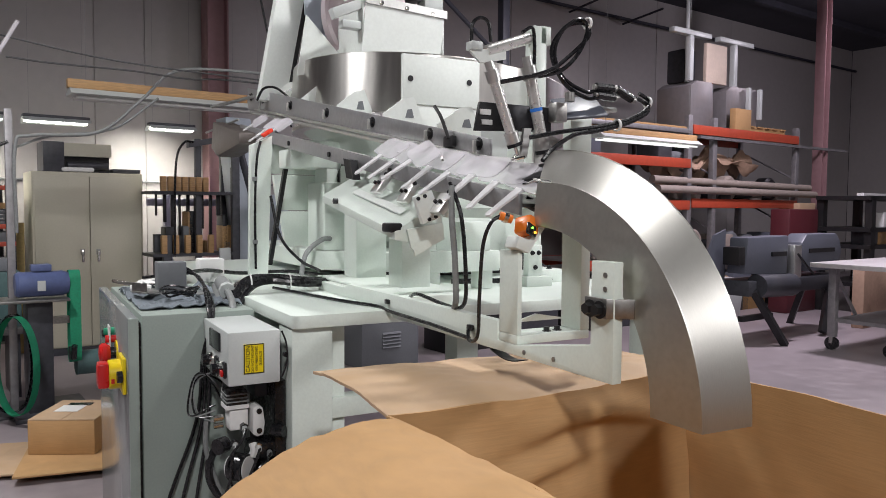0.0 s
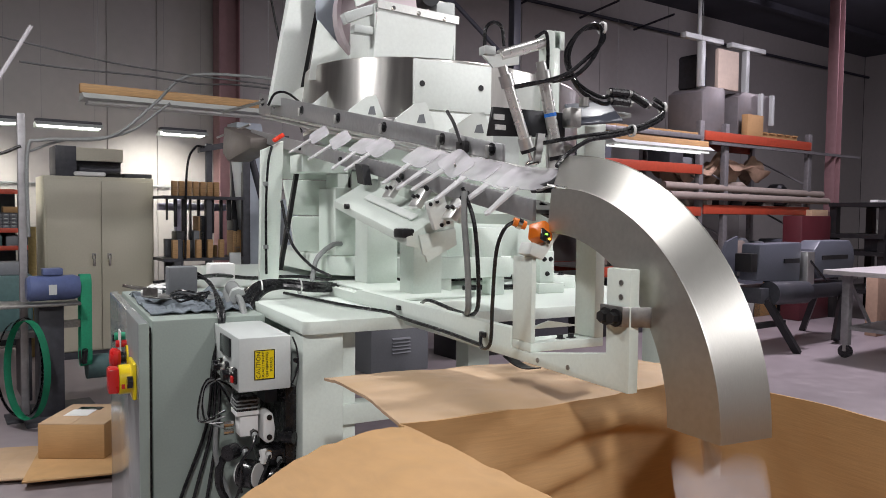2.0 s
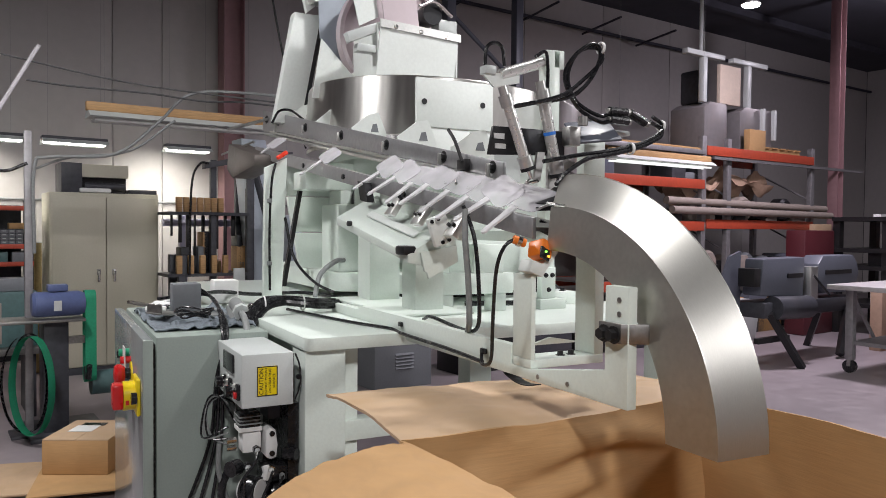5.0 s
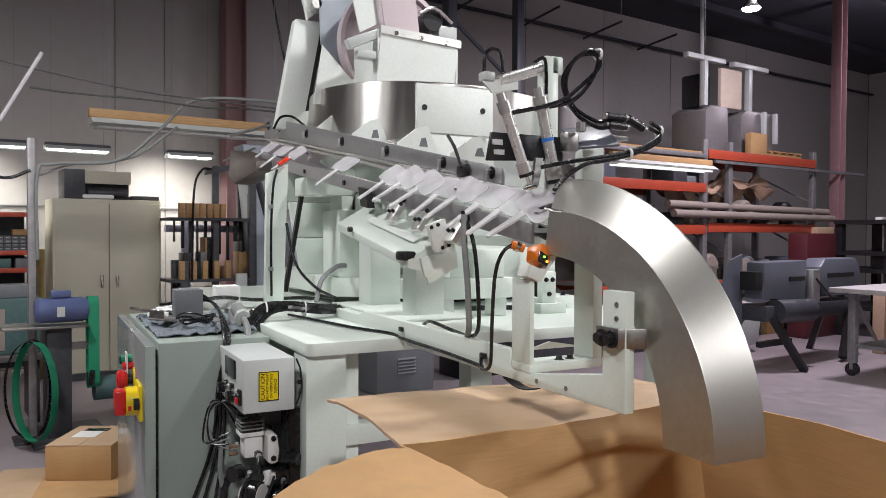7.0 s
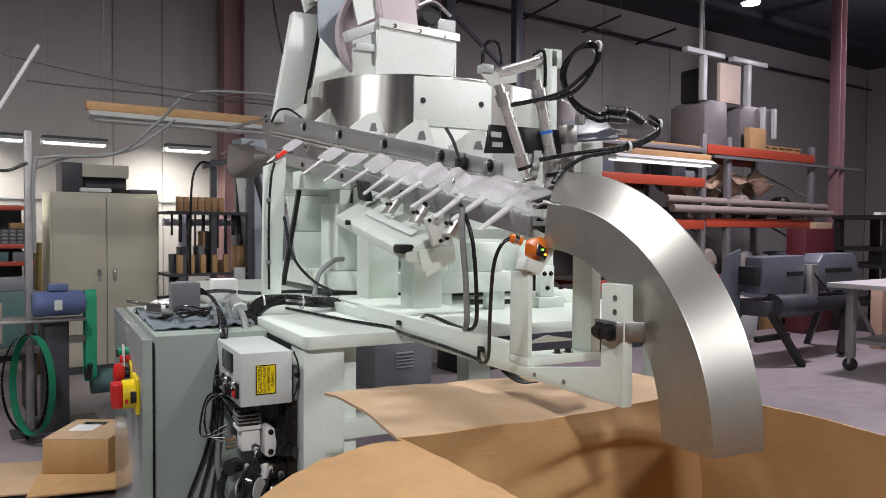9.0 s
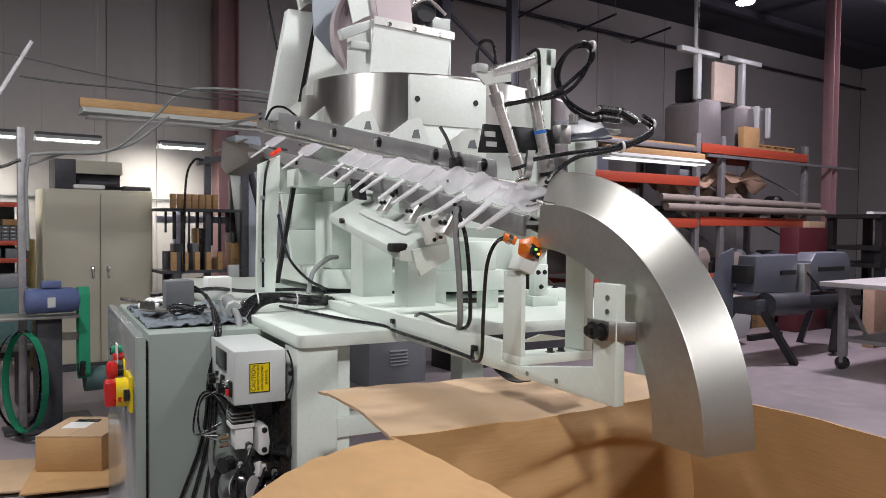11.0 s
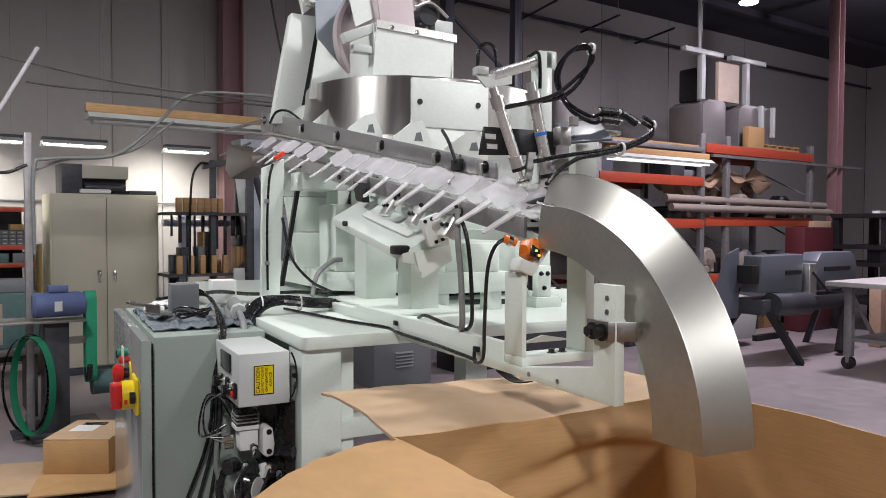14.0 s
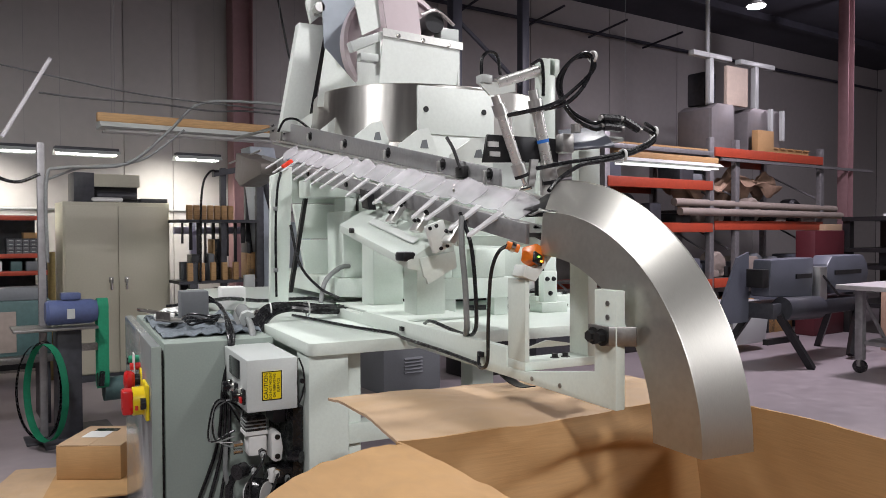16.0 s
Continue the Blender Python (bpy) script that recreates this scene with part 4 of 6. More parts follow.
def chute_stand():
    t = thing("chute_stand", (1.08, 2.0, ZT), "white steel arm and bracket carrying the chute and the sensor", "bracket")
    x0, x1 = 1.076, 1.102
    # arm: on the table at the back, deeper beyond the table's edge, rising at its end
    part("arm", prism([(3.04, ZT), (2.32, ZT), (2.3, 1.126), (1.216, 1.126), (1.216, 1.386), (1.29, 1.386), (1.29, 1.2), (1.567, 1.154), (1.66, 1.154), (1.66, 1.204), (2.7, 1.204), (2.76, 1.188), (3.04, 1.188)], "x", x0, x1, 0.003), WHITE, t)
    part("inner_cheek", box(x1, x1 + 0.25, 2.34, 3.0, ZT + 0.001, 1.19, 0.003), WHITE, t)
    y = 1.569
    f = part("u_frame", box(1.076, 1.308, y, y + 0.083, 1.154, 1.177, 0.002), WHITE, t)
    part("upright", box(1.076, 1.09, y, y + 0.083, 1.177, 1.392, 0.002), WHITE, f)
    part("upright", box(1.278, 1.308, y, y + 0.083, 1.177, 1.56, 0.002), WHITE, f)
    for x in (1.19, 1.225):
        part("bolt", bolt((x, y + 0.03, 1.176), (0, 0, 1), 0.008, 0.01), BLACK_STEEL, t)
    for p in ((1.243, 1.357), (1.243, 1.327), (1.537, 1.141), (1.418, 1.145)):
        part("screw", rod((x0, p[0], p[1]), (x0 - 0.002, p[0], p[1]), 0.006), DULL, t)
    for p in ((2.335, 1.178), (1.788, 1.168)):
        part("cable_clip", box(x0 - 0.012, x0, p[0] - 0.012, p[0] + 0.012, p[1] - 0.008, p[1] + 0.008, 0.003), BLACK, t)
    part("guard_tab", sheet(lambda a, b: Vector((1.08 + 0.03 * b, 1.7 - 0.13 * a, 1.124 - 0.016 * math.sin(a * math.pi * 0.8))), 10, 2, 0.003), BLACK_STEEL, t)
    # small pedestal blocks on the table
    t = thing("pedestal_block", (2.05, 2.9, ZT), "white stepped pedestal block on the table", "block")
    part("foot", box(2.0, 2.25, 2.88, 3.05, ZT, ZT + 0.06, 0.003), WHITE, t)
    part("stem", box(2.06, 2.13, 2.9, 2.96, ZT + 0.06, 1.45, 0.003), WHITE, t)
    part("bolt", bolt((2.2, 2.93, ZT + 0.06), (0, 0, 1), 0.01, 0.012), BLACK_STEEL, t)
    part("clamp", box(2.03, 2.06, 2.9, 2.94, 1.2, 1.38, 0.004), BLACK_STEEL, t)
    t = thing("sensor_stand", (2.0, 2.78, ZT), "small white sensor stand with clamp screws", "stand")
    part("foot", box(1.93, 2.07, 2.73, 2.83, ZT, ZT + 0.045, 0.003), WHITE, t)
    part("upright", box(1.955, 2.03, 2.755, 2.795, ZT + 0.045, ZT + 0.185, 0.003), WHITE, t)
    for x, z in ((1.975, 0.15), (2.01, 0.15), (1.992, 0.085)):
        part("clamp_screw", bolt((x, 2.755, ZT + z), (0, -1, 0), 0.007, 0.01), BLACK_STEEL, t)
    single("gusset_plate", prism([(1.3, 1.151), (1.5, 1.151), (1.38, 1.172)], "y", 1.9, 1.912), WHITE, "small white gusset plate", "plate", (1.4, 1.9, 1.151))


chute_stand()


def chute():
    t = thing("discharge_chute", (1.12, 1.0, 1.07), "curved brushed steel discharge chute hanging over the carton", "chute")
    # near and far side edges are arcs; the mouth leans over to the near side
    def edge(a, far, inner):
        cy, cz = (1.53, 1.07) if not far else (1.66, 1.07)
        ry, rz = (0.52, 0.492) if not far else (0.657, 0.585)
        if inner:
            cy, ry, rz = (1.55, 0.404, 0.385) if not far else (1.66, 0.52, 0.46)
        c, s = math.cos(a), math.sin(a)
        return Vector((1.25 if far else 1.12, cy - ry * c, cz + rz * s))
    top = radians(92)
    n = 36
    part("near_wall", sheet(lambda s, q: edge(s * top, False, False).lerp(edge(s * top, False, True), q), n, 1, 0.003), CHUTE, t)
    part("far_wall", sheet(lambda s, q: edge(s * top, True, False).lerp(edge(s * top, True, True), q), n, 1, 0.003), CHUTE, t)
    part("outer_skin", sheet(lambda s, q: edge(s * top, False, False).lerp(edge(s * top, True, False), q), n, 6, 0.003), CHUTE, t)
    part("inner_skin", sheet(lambda s, q: edge(s * top, False, True).lerp(edge(s * top, True, True), q), n, 6, 0.003), CHUTE, t)
    b = part("mounting_strap", prism([(1.064, 1.296), (1.064, 1.225), (1.114, 1.196), (1.121, 1.196), (1.072, 1.23), (1.072, 1.296)], "z", 1.266, 1.308, 0.001), DULL, t)
    for y in (1.274, 1.243):
        part("bolt", bolt((1.062, y, 1.284), (-1, 0, 0), 0.0125, 0.014), BLACK_STEEL, b)
    lip = [(1.117, 1.53 + 0.02 * k, 1.563 + 0.004 * math.sin(k * 1.3)) for k in range(5)]
    part("entry_lip", tube(lip, 0.0035, seg=6), CHROME, t, "bright worn lip")
    part("mouth_clip", tube([(1.115, 1.56, 1.572), (1.118, 1.53, 1.566), (1.118, 1.49, 1.562)], 0.004), CHROME, t)


chute()


# ---- the track ----
def low_z(y):
    return 1.541 + 0.155 * (y - 1.657)


def rail_z(y):
    return 1.666 + 0.166 * (y - 2.02)


def track():
    t = thing("feed_track", (1.2, 2.0, 1.6), "inclined steel feed track carrying clear plastic pieces", "track")
    part("upper_rail", prism([(2.0, rail_z(2.0) - 0.01), (2.0, rail_z(2.0) + 0.05), (4.9, 2.26), (4.9, rail_z(4.9) - 0.02)], "x", 1.262, 1.274, 0.002), RAIL, t)
    part("guide_strip", prism([(1.66, rail_z(1.66) - 0.012), (1.66, rail_z(1.66) - 0.002), (4.6, rail_z(4.6) - 0.002), (4.6, rail_z(4.6) - 0.012)], "x", 1.225, 1.255), ALU, t)
    part("guide_strip", prism([(1.66, rail_z(1.66) - 0.03), (1.66, rail_z(1.66) - 0.02), (4.6, rail_z(4.6) - 0.02), (4.6, rail_z(4.6) - 0.03)], "x", 1.2, 1.262), ALU, t)
    part("lower_rail", prism([(1.62, low_z(1.62) - 0.055), (1.62, low_z(1.62)), (4.5, low_z(4.5)), (4.5, low_z(4.5) - 0.06)], "x", 1.112, 1.124, 0.002), RAIL, t)
    part("bed", prism([(1.62, low_z(1.62) - 0.035), (1.62, low_z(1.62) - 0.025), (4.6, low_z(4.6) - 0.025), (4.6, low_z(4.6) - 0.035)], "x", 1.124, 1.262), DULL, t)
    part("end_shoe", prism([(4.15, 1.9), (4.8, 2.02), (4.85, 1.86), (4.7, 1.8), (4.15, 1.84)], "x", 1.02, 1.16, 0.01), SHOE, t, "dark steel receiving shoe")
    for y in (4.8, 4.537, 3.996, 3.436, 2.899, 2.392, 2.06):
        z = rail_z(y) + 0.028 + 0.012 * (y - 2)
        part("bolt", bolt((1.262, y, z), (-1, 0, 0), 0.011 + 0.0012 * y, 0.012), BLACK_STEEL, t)
        part("wing", box(1.238, 1.25, y - 0.006, y + 0.006, z - 0.03, z + 0.012, 0.002), ALU, t)
    for y, s in ((4.35, 1.0), (3.86, 1.0), (3.34, 0.95), (2.82, 0.9), (2.36, 0.82)):
        z = rail_z(y) + 0.03 + 0.01 * (y - 2)
        # slotted carrier plate standing behind the rail
        bm = prism([(1.274, z - 0.02), (1.274, z + 0.045 * s), (1.36, z + 0.118 * s), (1.41, z + 0.13 * s), (1.45, z + 0.03), (1.45, z - 0.02)], "y", y - 0.006, y + 0.006)
        c = part("carrier", bm, WHITE_SHEET, t, "pale carrier plate with a slot")
        part("carrier_slot", prism([(1.37, z + 0.03), (1.38, z + 0.07 * s), (1.4, z + 0.075 * s), (1.41, z + 0.03)], "y", y - 0.0075, y + 0.0075), GREYBOX, c)
    for y in (3.55, 3.0, 2.4, 1.95):
        part("screw", rod((1.112, y, low_z(y) - 0.032), (1.104, y, low_z(y) - 0.032), 0.011), BLACK_STEEL, t)
    part("clamp_knob", box(1.24, 1.262, 2.2, 2.26, 1.70, 1.74, 0.006), BLACK_STEEL, t)
    part("sensor_stem", tube([(1.24, 2.22, 1.73), (1.235, 2.26, 1.80), (1.23, 2.3, 1.845)], 0.006), BLACK_STEEL, t)
    part("wire_finger", tube([(1.22, 2.2, 1.69), (1.18, 2.15, 1.665), (1.15, 2.1, 1.645), (1.13, 2.06, 1.645)], 0.004), CHROME, t)
    part("wire_finger", tube([(1.23, 1.8, 1.655), (1.19, 1.76, 1.64), (1.16, 1.72, 1.63), (1.17, 1.68, 1.635)], 0.004), CHROME, t)
    part("outlet_shoe", box(1.15, 1.25, 1.6, 1.7, 1.575, 1.6, 0.004, turn=Euler((0, -0.5, 0)).to_matrix()), BLACK_STEEL, t)
    part("lead_in_rod", rod((1.262, 4.55, 2.2), (1.2, 4.4, 2.06), 0.007, seg=8), ALU, t)
    part("lead_in_rod", rod((1.0, 4.9, 1.96), (1.13, 4.6, 2.02), 0.007, seg=8), ALU, t)
    part("cross_tie", rod((1.0, 4.75, 2.1), (1.27, 4.75, 2.19), 0.01, seg=8), ALU, t)


track()


def linear_feeder():
    t = thing("linear_feeder", (1.1, 2.5, ZT), "white linear vibratory drive under the track on two posts", "feeder")
    slope = 0.185

    def along(p, y):
        return [(x, z + slope * (y - 2.0)) for x, z in p]

    def bar(name, outline, y0, y1, mat, parent, label=""):
        bm = bmesh.new()
        n = len(outline)
        a = [bm.verts.new((x, y0, z)) for x, z in along(outline, y0)]
        b = [bm.verts.new((x, y1, z)) for x, z in along(outline, y1)]
        bm.faces.new(a)
        bm.faces.new(b[::-1])
        for k in range(n):
            bm.faces.new((a[k], a[(k + 1) % n], b[(k + 1) % n], b[k]))
        bmesh.ops.recalc_face_normals(bm, faces=bm.faces)
        bmesh.ops.bevel(bm, geom=list(bm.edges), offset=0.004, segments=2, affect="EDGES", profile=0.5)
        return part(name, bm, mat, parent, label)
    # wedge-shaped trough whose top leans down towards the stems
    bar("body", [(1.0, 1.372), (1.12, 1.35), (1.17, 1.37), (1.17, 1.49), (1.13, 1.475), (1.0, 1.40)], 2.13, 2.78, WHITE, t)
    bar("ridge", [(1.05, 1.436), (1.075, 1.45), (1.075, 1.458), (1.05, 1.444)], 2.2, 2.6, WHITE_SHEET, t)
    bar("back_plate", [(1.13, 1.46), (1.16, 1.46), (1.16, 1.56), (1.13, 1.54)], 2.04, 2.66, WHITE, t)
    part("post", box(1.215, 1.355, 2.96, 3.1, ZT + 0.001, 1.56, 0.005), WHITE, t)
    part("post", box(1.215, 1.335, 2.52, 2.64, ZT + 0.042, 1.47, 0.005), WHITE, t)
    part("pad", box(1.11, 1.4, 2.4, 3.15, ZT + 0.041, ZT + 0.05, 0.003), WHITE, t)
    for y in (2.41, 2.2, 1.97):
        z = low_z(y) - 0.075
        c = part("clamp", prism([(1.05, z - 0.03), (1.07, z - 0.04), (1.11, z + 0.02), (1.09, z + 0.03)], "y", y - 0.03, y + 0.03, 0.003), ALU, t, "small drilled aluminium clamp")
        for d in (-0.014, 0.014):
            part("hole", rod((1.068, y + d, z), (1.06, y + d, z + 0.005), 0.006, seg=10), BLACK_STEEL, c)
        part("knob", rod((1.09, y - 0.03, z + 0.025), (1.08, y - 0.04, z + 0.03), 0.007, seg=12), BLACK_STEEL, t)
    s = part("side_plate", box(1.03, 1.095, 2.03, 2.05, 1.455, 1.545, 0.004, turn=Euler((0, -0.35, 0)).to_matrix()), WHITE_SHEET, t, "drilled white end plate")
    for x, z in ((1.03, 1.525), (1.052, 1.533), (1.068, 1.463), (1.09, 1.471)):
        part("hole", rod((x, 2.03, z), (x, 2.026, z), 0.006, seg=10), BLACK_STEEL, s)
    part("leaf_spring", prism([(2.64, 1.6), (2.67, 1.675), (2.74, 1.685), (2.71, 1.61)], "x", 1.07, 1.1), BLACK_STEEL, t)
    part("cap_screw", rod((1.0, 2.62, 1.52), (0.985, 2.62, 1.52), 0.01), BLACK_STEEL, t)
    part("coil", box(0.985, 1.03, 2.13, 2.2, 1.42, 1.45, 0.008), BLACK_STEEL, t)
    part("cable", tube([(1.06, 1.88, 1.56), (1.05, 1.86, 1.47), (1.055, 1.85, 1.36), (1.06, 1.85, 1.25), (1.07, 1.87, 1.225), (1.1, 1.93, 1.2)], 0.009), HOSE_GREY, t, "grey flexible cable")
    part("cable", tube([(1.06, 1.89, 1.57), (1.07, 1.84, 1.47), (1.08, 1.83, 1.3), (1.09, 1.86, 1.22), (1.12, 2.0, 1.2), (1.12, 2.2, 1.215), (1.14, 2.3, 1.195)], 0.006), BLACK, t, "black cable")
    part("end_panel", prism([(1.035, 1.43), (1.163, 1.452), (1.169, 1.399), (1.064, 1.346), (1.058, 1.366), (1.05, 1.37)], "y", 2.112, 2.124, 0.002), WHITE, t, "folded white end panel")
    part("rear_bar", box(1.37, 1.8, 2.75, 2.84, 1.228, 1.316, 0.004), WHITE, t)
    for x in (1.44, 1.7):
        part("bar_foot", box(x, x + 0.07, 2.76, 2.83, ZT + 0.001, 1.228, 0.003), WHITE, t)
    part("bar_block", box(1.6, 1.75, 2.75, 2.83, 1.316, 1.44, 0.004), WHITE, t)
    # drive housing between the posts and the bowl
    part("rear_block", box(1.62, 2.0, 3.0, 3.2, 1.29, 1.47, 0.006), WHITE, t)
    part("rear_block", prism([(1.6, 1.47), (1.9, 1.47), (1.9, 1.6), (1.7, 1.62), (1.6, 1.56)], "y", 3.02, 3.18, 0.006), WHITE, t)
    part("black_clamp", tube([(1.2, 1.72, 1.52), (1.24, 1.7, 1.5), (1.27, 1.69, 1.515), (1.3, 1.68, 1.49)], 0.016), BLACK_STEEL, t)


linear_feeder()


def rear_support():
    t = thing("sensor_post", (0.95, 3.55, ZT), "white angle post carrying a red sensor", "post")
    part("post", prism([(0.93, ZT), (1.02, ZT), (1.045, 1.84), (0.94, 1.79)], "y", 3.6, 3.64, 0.003), WHITE, t)
    part("sensor", box(0.985, 1.045, 3.57, 3.6, 1.84, 1.86, 0.006, turn=Euler((0, -0.6, 0)).to_matrix()), RED_SENSOR, t, "red sensor head")
    part("cable", tube([(0.985, 3.59, 1.81), (0.965, 3.585, 1.72), (0.955, 3.585, 1.5), (0.957, 3.585, 1.2)], 0.006), BLACK, t)
    for z in (1.32, 1.62):
        part("cable_clip", box(0.945, 0.965, 3.575, 3.6, z, z + 0.02, 0.003), HOSE_GREY, t)


rear_support()

BC = (2.14, 4.07)  # bowl centre
BR = 0.82


def bowl_feeder():
    t = thing("bowl_feeder", (BC[0], BC[1], ZT), "large stainless vibratory bowl feeder on a white base", "feeder")
    cx, cy = BC
    lean = Matrix.Translation((cx, cy, 2.0)) @ pose(0, 0, 0, 0, 4.8, 0) @ Matrix.Translation((-cx, -cy, -2.0))
    wall = part("bowl_wall", lathe([(BR - 0.02, 1.93), (BR, 1.93), (BR, 2.225), (BR - 0.004, 2.23), (BR - 0.012, 2.23), (BR - 0.016, 2.225)], (cx, cy, 0), seg=192, close=True), STEEL, t, "brushed stainless bowl wall")
    for v in wall.data.vertices:
        p = v.co + BASE[t]
        a = math.atan2(p.y - cy, p.x - cx)
        k = 1 + 0.004 * noise.noise((a * 5, 0, 2)) + 0.0022 * noise.noise((a * 14, 0, 7))
        v.co.x, v.co.y = cx + (p.x - cx) * k - BASE[t].x, cy + (p.y - cy) * k - BASE[t].y
    wall.data.transform(Matrix.Translation(-BASE[t]) @ lean @ Matrix.Translation(BASE[t]))
    part("bowl_floor", lathe([(0.0, 1.99), (0.3, 1.985), (BR - 0.01, 1.95), (BR - 0.01, 1.93), (0.0, 1.93)], (cx, cy, 0), seg=64), STEEL, t)
    part("drive_drum", lathe([(0.62, 1.28), (0.66, 1.32), (0.66, 1.88), (0.74, 1.93), (0.0, 1.93)], (cx, cy, 0), seg=64), WHITE, t)
    ch = 0.3
    x0, x1, y0, y1 = 1.24, 2.44, 3.24, 4.9
    part("base_plate", prism([(x0 + ch, y0), (x1 - ch, y0), (x1, y0 + ch), (x1, y1 - ch), (x1 - ch, y1), (x0 + ch, y1), (x0, y1 - ch), (x0, y0 + ch)], "z", 1.19, 1.285, 0.006), WHITE, t)
    part("base_pad", box(1.5, 2.4, 3.4, 4.7, ZT + 0.001, 1.19), BLACK, t, "black rubber pad")
    f = part("front_plate", box(1.545, 1.965, 3.2, 3.22, 1.985, 2.215, 0.003), WHITE_SHEET, t, "white flat cover plate with two holes")
    for x in (1.585, 1.905):
        part("hole", rod((x, 3.2, 2.1 + 0.02 * (x - 1.5)), (x, 3.1965, 2.1 + 0.02 * (x - 1.5)), 0.014), BLACK_STEEL, f)
    part("lower_plate", box(1.545, 1.96, 3.205, 3.24, 1.76, 1.98, 0.003), WHITE_SHEET, t)
    part("side_bracket", box(1.96, 2.2, 3.3, 3.34, 1.75, 2.2, 0.004), BOXGREY, t)
    # spring towers and housings under the bowl
    part("spring_tower", box(1.27, 1.55, 3.5, 3.75, 1.285, 1.62, 0.01), WHITE, t)
    part("spring_tower", box(1.9, 2.3, 3.26, 3.5, 1.285, 1.56, 0.01), WHITE, t)
    part("spring_tower", box(1.35, 1.6, 3.3, 3.5, 1.5, 1.7, 0.01), WHITE, t)
    for k in range(3):
        part("guard_panel", prism([(1.19 - 0.03 * k, 1.29 + 0.19 * k), (1.52, 1.29 + 0.19 * k), (1.52, 1.475 + 0.19 * k), (1.16 - 0.03 * k, 1.475 + 0.19 * k)], "y", 3.86 + 0.02 * k, 3.9 + 0.02 * k, 0.006), WHITE, t)
    part("cross_block", box(1.12, 1.36, 3.55, 3.75, 1.69, 1.78, 0.006), WHITE, t)
    part("cross_stem", box(1.3, 1.36, 3.55, 3.72, 1.3, 1.69, 0.006), WHITE, t)
    part("dark_link", prism([(1.36, 1.5), (1.5, 1.56), (1.5, 1.76), (1.4, 1.76), (1.36, 1.66)], "y", 3.5, 3.56), BLACK_STEEL, t)
    part("spring_strip", prism([(1.08, 1.2), (1.1, 1.2), (1.2, 1.78), (1.18, 1.78)], "y", 3.8, 3.83), BLACK_STEEL, t)
    part("spring_strip", prism([(1.42, 1.42), (1.45, 1.42), (1.47, 1.62), (1.45, 1.62)], "y", 3.44, 3.47), BLACK_STEEL, t)
    part("cable", tube([(1.02, 3.55, 1.55), (1.05, 3.5, 1.36), (1.12, 3.42, 1.25), (1.2, 3.36, 1.2)], 0.007), BLACK, t)
    part("cable", tube([(1.12, 3.4, 1.18), (1.16, 3.44, 1.28), (1.24, 3.46, 1.34), (1.3, 3.5, 1.345)], 0.012), HOSE_GREY, t)
    part("cable", tube([(1.7, 3.0, ZT + 0.012), (1.95, 2.85, ZT + 0.02), (2.2, 2.9, ZT + 0.012), (2.4, 3.1, ZT + 0.012)], 0.012), BLACK, t)


bowl_feeder()


